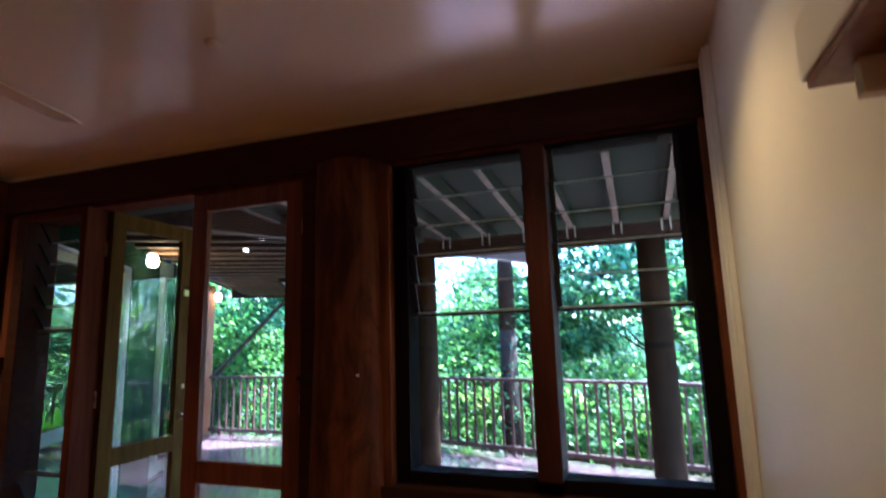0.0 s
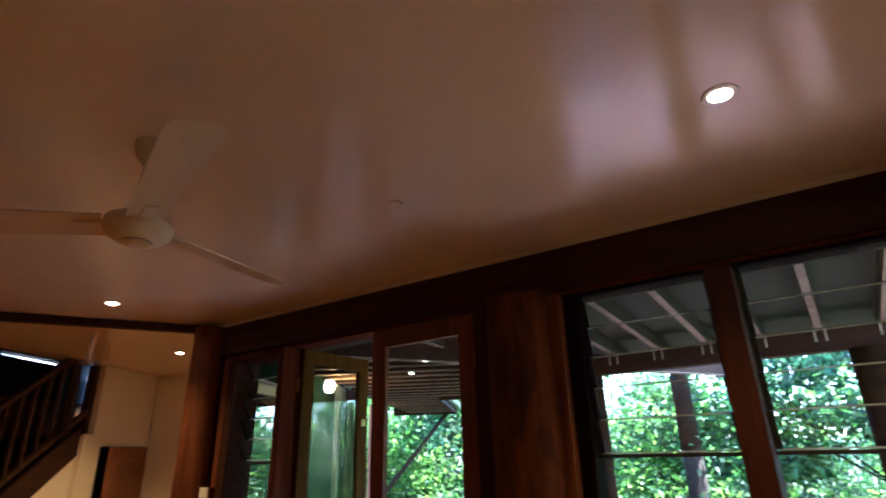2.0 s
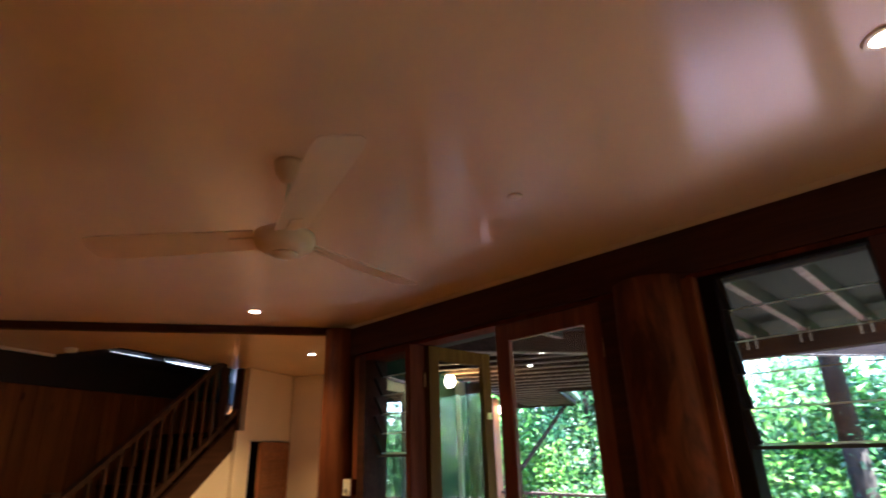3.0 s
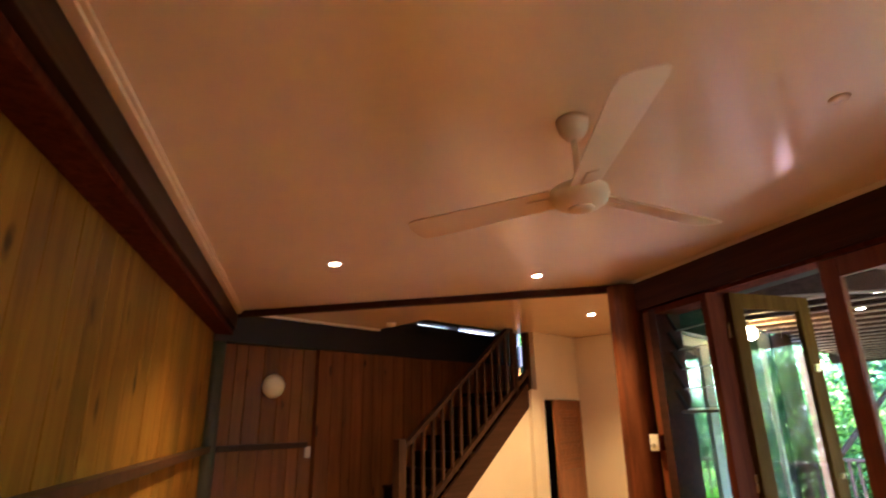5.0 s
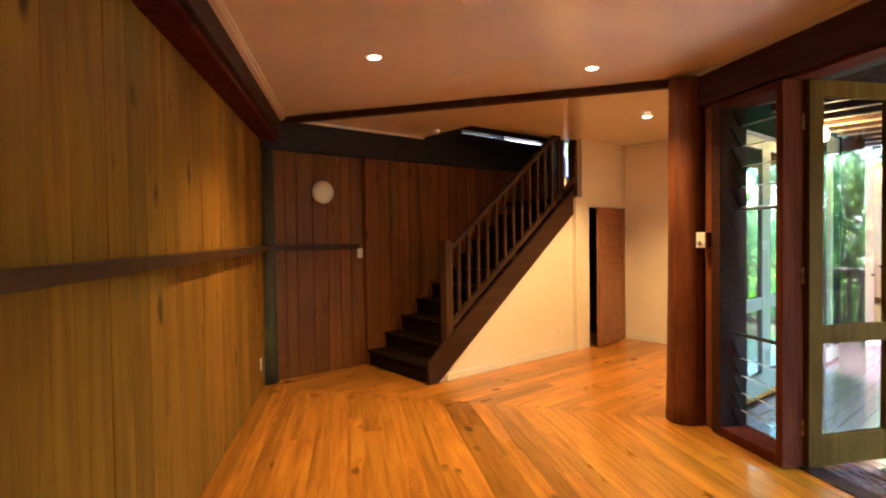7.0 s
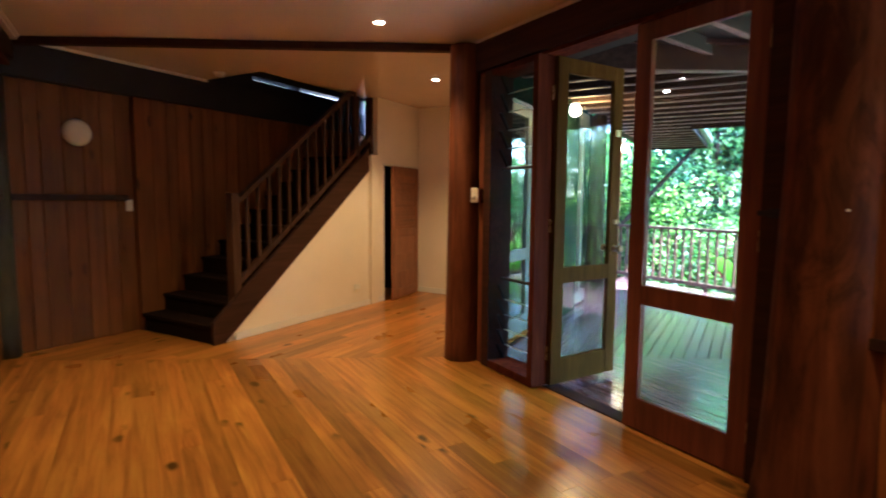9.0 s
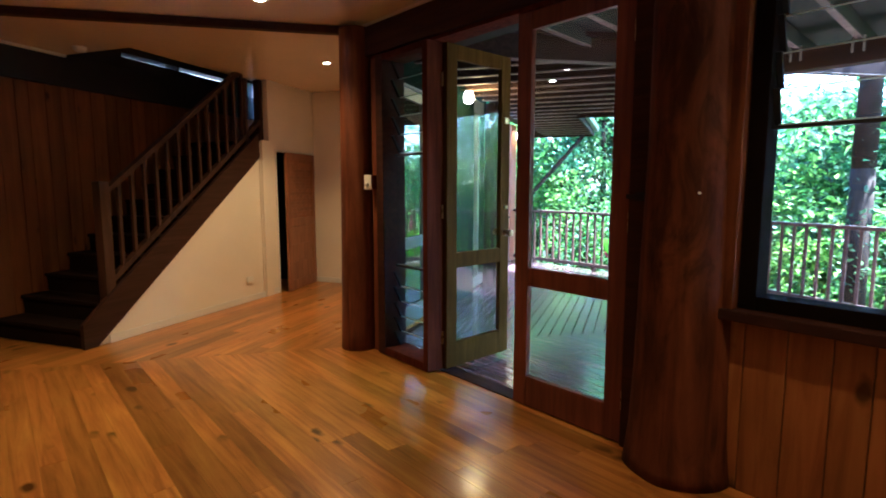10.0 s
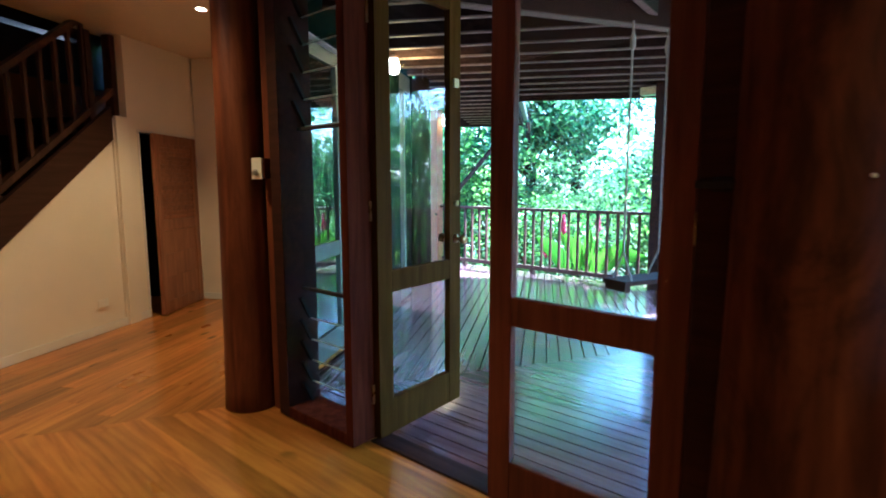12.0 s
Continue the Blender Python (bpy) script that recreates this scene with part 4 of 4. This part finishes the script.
box(bm, 2.745, 3.55, 2.331, 2.345, -0.05, 2.72, 0, SM)
box(bm, 1.255, 2.745, 2.331, 2.345, 2.325, 2.72, 0, SM)
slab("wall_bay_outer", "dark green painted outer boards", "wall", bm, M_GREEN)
# dark sheet added so the next room looks unlit through its panes
slab("wall_next_room", "dark sheet added for the dim inside behind the next room's glass", "wall", bay_box(3.55, 4.2, 1.9, 2.0, -0.05, 2.70), M_GREEN)
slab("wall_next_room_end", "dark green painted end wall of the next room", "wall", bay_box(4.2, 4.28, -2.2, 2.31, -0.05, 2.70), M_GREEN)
nxt = thing("window_3", "pale framed floor-length windows of the next room", "window", SM, kind="structure")
for i, (a0, a1) in enumerate(((3.56, 3.86), (3.87, 4.17))):
    part("window_frame", boxed(a0, a0 + 0.06, 2.24, 2.31, 0.0, 2.54, 0.004), M_BAY_FRAME, nxt)
    part("window_frame", boxed(a0 + 0.06, a1, 2.24, 2.31, 0.0, 0.15, 0.004), M_BAY_FRAME, nxt)
    part("window_frame", boxed(a0 + 0.06, a1, 2.24, 2.31, 2.36, 2.54, 0.004), M_BAY_FRAME, nxt)
    p = part("pane", boxed(a0 + 0.06, a1, 2.27, 2.274, 0.15, 2.36), M_GLASS, nxt)
column = tagged(part("verandah_column", lathe(bmesh.new(), [(0.125, DECK_Z), (0.115, 0.5), (0.105, 2.53)], 18, Matrix.Translation(sp(4.17, 2.44))), M_LOG_GREY, None, "", True), "dark rough log column beside the far windows", "post", kind="structure")

swing = thing("swing", "wooden plank swing on two pale ropes", "swing", Matrix.Translation((-2.44, 4.75, 0.58)))
sd = Vector((0.16, 0.37, 0)).normalized()
part("seat", stick(bmesh.new(), -sd * 0.30, sd * 0.30, 0.24, 0.035, 0.005), M_JOIST, swing, "dark timber plank seat")
part("cleat", stick(bmesh.new(), -sd * 0.26 + Vector((0.1, -0.05, -0.04)), -sd * 0.26 + Vector((-0.1, 0.05, -0.04)), 0.05, 0.045, 0.004), M_JOIST, swing)
part("cleat", stick(bmesh.new(), sd * 0.26 + Vector((0.1, -0.05, -0.04)), sd * 0.26 + Vector((-0.1, 0.05, -0.04)), 0.05, 0.045, 0.004), M_JOIST, swing)
for s in (-0.21, 0.165):
    q = sd * s
    part("rope", pipe(bmesh.new(), (q.x, q.y, 0.22), (q.x * 0.96, q.y * 0.96, 1.93), 0.008, None, 8), M_ROPE, swing)
    for e in (-1, 1):
        part("rope_leg", pipe(bmesh.new(), (q.x + e * 0.09, q.y - e * 0.04, 0.018), (q.x, q.y, 0.23), 0.008, None, 8), M_ROPE, swing)
    part("knot", lathe(bmesh.new(), [(0.008, -0.04), (0.02, -0.02), (0.022, 0.0), (0.02, 0.06), (0.008, 0.09)], 10, Matrix.Translation((q.x * 0.96, q.y * 0.96, 1.76))), M_ROPE, swing, smooth=True)


# ---- garden ----
bm = bmesh.new()
N = 40
grid = [[None] * (N + 1) for _ in range(N + 1)]
for i in range(N + 1):
    for j in range(N + 1):
        u, v = (i / N * 2 - 1), (j / N * 2 - 1)
        x, y = 400 * u * abs(u) ** 1.5 - 3, 400 * v * abs(v) ** 1.5 + 8
        h = -2.6 + 0.35 * noise.noise(Vector((x * 0.15, y * 0.15, 0))) + max(0, y - 12) * 0.04
        grid[i][j] = bm.verts.new((x, y, min(h, 3.0)))
for i in range(N):
    for j in range(N):
        bm.faces.new((grid[i][j], grid[i + 1][j], grid[i + 1][j + 1], grid[i][j + 1]))
slab("ground", "brown leaf-littered forest floor", "ground", bm, M_GROUND)


def foliage(name, count, clumps, spread, size, leaf, seed, mat, parent, flat=0.5):
    """A mesh of many small folded leaves gathered in clumps."""
    rs = np.random.RandomState(seed)
    th = rs.uniform(0, 2 * np.pi, clumps)
    ph = np.arccos(rs.uniform(-0.75, 1, clumps))
    rad = rs.uniform(0.25, 1.0, clumps)
    cs = np.stack([np.sin(ph) * np.cos(th), np.sin(ph) * np.sin(th), np.cos(ph)], 1) * rad[:, None] * np.array(size)
    which = rs.randint(0, clumps, count)
    base = cs[which] + rs.normal(0, 1, (count, 3)) * np.array(spread)
    yaw = rs.uniform(0, 2 * np.pi, count)
    droop = rs.normal(-0.35, flat, count)
    d = np.stack([np.cos(yaw) * np.cos(droop), np.sin(yaw) * np.cos(droop), np.sin(droop)], 1)
    side = np.cross(d, np.array([0, 0, 1.0]) + rs.normal(0, 0.45, (count, 3)))
    side /= np.linalg.norm(side, axis=1)[:, None]
    up = np.cross(side, d)
    ln = leaf * rs.uniform(0.6, 1.4, count)[:, None]
    wd = ln * rs.uniform(0.20, 0.30, count)[:, None]
    v0, v2 = base, base + d * ln
    v1 = base + d * ln * 0.45 + side * wd + up * wd * 0.35
    v3 = base + d * ln * 0.45 - side * wd + up * wd * 0.35
    verts = np.stack([v0, v1, v2, v3], 1).reshape(-1, 3)
    k = np.arange(count) * 4
    faces = np.concatenate([np.stack([k, k + 1, k + 2], 1), np.stack([k, k + 2, k + 3], 1)])
    me = bpy.data.meshes.new(name)
    me.from_pydata(verts.tolist(), [], faces.tolist())
    me.materials.append(mat)
    ob = new(name, me)
    ob.parent = parent
    return ob, cs


def tree(seed, height, crown, leaves, leaf, mat, trunk_r):
    rs = random.Random(seed)
    t = thing("tree", "rainforest tree with a slender trunk and dense green leaves", "tree", group="garden trees")
    top = Vector((rs.uniform(-0.5, 0.5), rs.uniform(-0.5, 0.5), height))
    bm = bmesh.new()
    pts = [Vector((0, 0, -0.3)), Vector((top.x * 0.2 + rs.uniform(-.1, .1), top.y * 0.2, height * 0.35)), Vector((top.x * 0.6, top.y * 0.6, height * 0.7)), top]
    rr = [trunk_r, trunk_r * 0.8, trunk_r * 0.55, trunk_r * 0.3]
    for i in range(3):
        pipe(bm, pts[i], pts[i + 1], rr[i], rr[i + 1], 10)
    c = foliage("crown", leaves, max(14, leaves // 130), (0.27, 0.27, 0.17), crown, leaf, seed, mat, t)
    c[0].location = (top.x, top.y, height)
    for q in c[1][:7]:
        start = pts[2] if rs.random() < 0.6 else pts[3]
        pipe(bm, start, Vector(q) + top, trunk_r * 0.16, trunk_r * 0.04, 6)
    part("trunk", bm, M_BARK, t, smooth=True)
    return t


models = [tree(11, 4.6, (2.5, 2.5, 1.9), 6400, 0.155, M_LEAF, 0.13), tree(12, 3.5, (2.1, 2.1, 1.6), 5800, 0.13, M_LEAF, 0.09),
          tree(13, 7.5, (3.0, 3.0, 2.8), 6000, 0.22, M_LEAF_BRIGHT, 0.2), tree(14, 2.8, (1.6, 1.6, 1.6), 5600, 0.13, M_LEAF_BRIGHT, 0.06)]
rs = random.Random(21)
spots = [(-13.0, 11.0, 0), (-9.8, 11.8, 1), (-8.6, 13.2, 0), (-2.9, 13.0, 1), (-1.9, 13.4, 0), (0.6, 12.2, 0), (2.8, 11.4, 0), (4.8, 9.6, 1), (7.0, 8.6, 0),
         (-14.5, 16.0, 2), (-10.8, 17.0, 0), (-7.6, 18.0, 1), (-3.4, 18.5, 1), (0.8, 17.5, 1), (4.5, 16.0, 1), (8.4, 13.0, 0), (11.0, 9.5, 1),
         (-17.0, 12.0, 1), (-19.0, 18.5, 2), (-12.0, 8.8, 1), (-15.5, 8.0, 0), (-7.3, 11.3, 3), (-2.6, 11.4, 3), (1.6, 9.8, 3), (-8.3, 10.9, 3), (-6.4, 15.6, 1), (-4.9, 14.6, 1), (-1.4, 16.2, 1), (-9.5, 9.6, 3), (-12.4, 13.6, 0), (-7.5, 12.2, 1), (-9.3, 15.6, 1), (-3.9, 15.4, 1), (0.9, 14.8, 2), (-11.2, 6.4, 0), (-10.4, 8.2, 1), (-13.2, 4.6, 0), (-11.4, 3.6, 3),
         (-9.0, 16.8, 2), (-10.5, 14.5, 2)]
first = set()
for x, y, k in spots:
    m = pose(x, y, (-2.5 if -9 < x < 5 else -1.6) + max(0, y - 12) * 0.03, 0, 0, rs.uniform(0, 360)) @ Matrix.Scale(rs.uniform(0.85, 1.2), 4)
    if k not in first:
        first.add(k)
        models[k].matrix_world = m
    else:
        copy_thing(models[k], m)
shrubs = [(-8.8, 9.2), (-7.0, 9.6), (-6.6, 11.2), (-2.4, 10.0), (-1.1, 9.3), (0.4, 8.6), (2.2, 7.6), (3.9, 7.0), (-10.6, 10.0), (-7.6, 10.6), (-4.0, 11.0), (1.4, 9.6), (5.6, 6.3), (-2.0, 10.8)]
for i, (x, y) in enumerate(shrubs):
    m = pose(x, y, -2.6 + rs.uniform(-0.2, 0.3), 0, 0, rs.uniform(0, 360)) @ Matrix.Scale(rs.uniform(0.8, 1.0), 4)
    if i == 0:
        models[3].matrix_world = m
    else:
        copy_thing(models[3], m)

woods = thing("far_woods", "dense distant forest behind the garden trees", "woods", kind="stuff")
foliage("canopy", 20000, 420, (1.1, 1.1, 0.9), (1, 1, 1), 0.55, 90, M_LEAF_BRIGHT, woods)
ob = woods.children[0]
rsn = np.random.RandomState(5)
co = np.empty(len(ob.data.vertices) * 3)
ob.data.vertices.foreach_get("co", co)
co = co.reshape(-1, 4, 3)
ang = np.radians(rsn.uniform(-5, 190, len(co)))
rad = rsn.uniform(21, 34, len(co))
shift = np.stack([rad * np.cos(ang) - 3, rad * np.sin(ang) + 1, rsn.uniform(-2.5, 4.5, len(co))], 1)
co = co + shift[:, None, :]
ob.data.vertices.foreach_set("co", co.reshape(-1))

stem = thing("tree", "straight grey rainforest trunk just beyond the railing", "tree", Matrix.Translation((-1.63, 7.95, -2.4)), group="garden trees")
bm = bmesh.new()
for z0, z1, r0, r1 in ((-0.3, 1.5, 0.17, 0.145), (1.5, 4.0, 0.145, 0.13), (4.0, 8.0, 0.13, 0.09)):
    pipe(bm, (0, 0, z0), (0, 0, z1), r0, r1, 16)
part("trunk", bm, M_BARK, stem, smooth=True)
c = foliage("crown", 1800, 24, (0.35, 0.35, 0.25), (1.6, 1.6, 1.0), 0.2, 77, M_LEAF, stem)
c[0].location = (0.2, 0.5, 8.0)
c = foliage("creeper", 420, 40, (0.09, 0.09, 0.2), (0.14, 0.14, 2.6), 0.09, 78, M_LEAF, stem)
c[0].location = (0, 0, 3.0)

ginger = thing("ginger_plant", "broad-leaved ginger plant with red flower spikes", "plant", Matrix.Translation((-4.5, 7.86, -0.62)))
rs = random.Random(4)
fan = [(-0.04, 4, 0.62, 0.11), (0.10, -6, 0.66, 0.12), (-0.12, 26, 0.6, 0.11), (-0.22, 40, 0.72, 0.12), (0.18, -44, 0.68, 0.12), (0.14, -66, 0.78, 0.13), (-0.30, 60, 0.7, 0.12),
       (0.35, -30, 0.55, 0.10), (-0.02, -22, 0.5, 0.10)]
for x, lean, ln, wide in fan:
    y, twist = rs.uniform(-0.08, 0.3), rs.uniform(-28, 28)
    base = Vector((x, y, 0.62 + rs.uniform(-0.04, 0.06)))
    bm = bmesh.new()
    rows = []
    for j in range(9):
        s = j / 8
        w = wide * math.sin(math.pi * min(1, s * 0.9 + 0.09)) ** 0.7 + 0.003
        tilt = radians(-lean) * (0.55 + 0.6 * s)
        cx, cz = ln * s * math.sin(tilt), ln * s * math.cos(tilt)
        rows.append([bm.verts.new((cx - w, 0.02, cz + w * math.sin(tilt))), bm.verts.new((cx, 0.045, cz)), bm.verts.new((cx + w, 0.02, cz - w * math.sin(tilt)))])
    for a, b in zip(rows, rows[1:]):
        for k in range(2):
            bm.faces.new((a[k], a[k + 1], b[k + 1], b[k]))
    bmesh.ops.transform(bm, matrix=Matrix.Translation(base) @ Matrix.Rotation(radians(twist), 4, "Z"), verts=bm.verts)
    part("leaf", bm, M_LEAF_BROAD, ginger, smooth=True)
    part("stalk", pipe(bmesh.new(), (x * 0.6, y, -1.8), base, 0.016, 0.010, 8), M_LEAF_BRIGHT, ginger)
for x, y, z in ((-0.27, 0.0, 1.30), (0.26, 0.05, 1.36), (-0.62, 0.1, 0.9)):
    bm = bmesh.new()
    for j in range(40):
        s = j / 39
        ang = j * 2.4
        r = 0.055 * (1 - s * 0.65)
        p0 = Vector((x, y, z - 0.12 + s * 0.26))
        p1 = p0 + Vector((math.cos(ang) * r, math.sin(ang) * r, 0.045))
        pipe(bm, p0, p1, 0.017, 0.006, 5)
    part("flower_spike", bm, M_FLOWER, ginger, "red flower spike")
    part("flower_stem", pipe(bmesh.new(), (x * 0.6, y, -1.8), (x, y, z + 0.12), 0.01, 0.007, 8), M_LEAF, ginger)

litter = thing("fallen_leaves", "dry brown leaves lying on the deck by the railing", "leaves", kind="stuff")
bm = bmesh.new()
for i in range(46):
    cx = rs.choice((-3.75, -4.1, -4.4, -5.6)) + rs.gauss(0, 0.12)
    m = pose(cx, 7.33 + rs.gauss(0, 0.05), DECK_Z + 0.012, rs.uniform(-12, 12), rs.uniform(-12, 12), rs.uniform(0, 360))
    q = rs.uniform(0.03, 0.06)
    bm.faces.new([bm.verts.new(m @ Vector(v)) for v in ((-q, 0, 0), (0, -q * 0.4, 0.008), (q, 0, 0.002), (0, q * 0.4, 0.008))])
part("leaf", bm, M_LEAF_DRY, litter)


# ---- boards: cladding, floors, deck ----
def planks(parent, mat, m, x0, x1, z0, z1, y0, y1, widths, seed):
    rng = random.Random(seed)
    x = x0
    while x < x1 - 0.02:
        w = min(rng.uniform(*widths), x1 - x)
        if x1 - x - w < 0.05:
            w = x1 - x
        part("board", boxed(x + 0.0025, x + w - 0.0025, y0, y1 + rng.uniform(-0.0015, 0.0015), z0, z1, 0.003, m), mat, parent)
        x += w


def boards(parent, mats, quad, turn, width, gap, z0, z1, lengths, seed, name, chamfer):
    """Lays boards along a direction over a convex area."""
    rng = random.Random(seed)
    d = Vector((math.cos(radians(turn)), math.sin(radians(turn))))
    s = Vector((-d.y, d.x))
    us = [Vector(q).dot(d) for q in quad]
    vs = [Vector(q).dot(s) for q in quad]
    v = min(vs)
    while v < max(vs):
        u0 = min(us) - rng.uniform(0, lengths[1])
        while u0 < max(us):
            ln = rng.uniform(*lengths)
            strip = [d * uu + s * vv for uu, vv in ((u0, v), (u0 + ln - 0.0012, v), (u0 + ln - 0.0012, v + width - gap), (u0, v + width - gap))]
            poly = [tuple(p) for p in strip]
            for a, b in zip(quad, quad[1:] + quad[:1]):
                e = Vector(b) - Vector(a)
                poly = clip(poly, a, (-e.y, e.x))
                if len(poly) < 3:
                    break
            if len(poly) >= 3 and area(poly) > 0.002:
                part(name, prism(bmesh.new(), poly, z0, z1 - rng.uniform(0, 0.0006), None, chamfer), mats, parent)
            u0 += ln
        v += width


planks(wall_left, M_PLANK, None, -5.95, 0.62, 0.0, 2.46, -1.284, -1.268, (0.13, 0.27), 3)
planks(wall_back, M_PLANK_RED, SM, -1.34, -0.12, 0.0, 2.384, -1.214, -1.198, (0.12, 0.19), 4)
planks(wall_back, M_PLANK_RED, SM, -0.12, 3.45, 0.0, 2.384, -1.154, -1.138, (0.12, 0.2), 6)
planks(wall_sill, M_PLANK_RED_LIT, Matrix.Translation((0, 4.69, 0)), -0.99, 0.61, 0.0, 0.79, -2.347, -2.331, (0.13, 0.19), 7)

ROOM = [(-5.62, -1.27), (0.62, -1.27), (0.62, 2.34), (-3.80, 2.34)]
boards(floor, M_FLOOR, ROOM, 0, 0.118, 0.0007, -0.02, 0.0, (1.6, 4.2), 8, "floorboard", 0.0005)
EAST = [(-5.62, -1.27), (-3.80, 2.34), tuple(sp(3.42, 2.2).xy), tuple(sp(3.42, -1.2).xy), tuple(sp(-1.3, -1.2).xy)]
boards(floor, M_FLOOR_TURNED, EAST, 120, 0.118, 0.0007, -0.02, 0.0, (1.6, 4.2), 9, "floorboard", 0.0005)
far_mitre = tuple(MIT0 + MITD * 5.3)
boards(deck, M_DECK, [(MIT0.x, 2.463), (5.0, 2.465), (5.0, 4.9), (0.95, 6.45), far_mitre], 0, 0.098, 0.010, DECK_Z - 0.023, DECK_Z, (2.0, 5.5), 10, "deck_board", 0.003)
boards(deck, M_DECK_TURNED, [(MIT0.x, 2.463), far_mitre, (-2.9, 7.6), (-6.72, 7.58)], 120, 0.098, 0.010, DECK_Z - 0.023, DECK_Z, (2.0, 5.5), 11, "deck_board", 0.003)
boards(deck, M_DECK_TURNED, [tuple(sp(4.3, 2.335).xy), (-6.73, 7.58), (-8.7, 7.38), tuple(sp(4.3, 0.2).xy)], 120, 0.098, 0.010, DECK_Z - 0.023, DECK_Z, (2.0, 5.5), 12, "deck_board", 0.003)
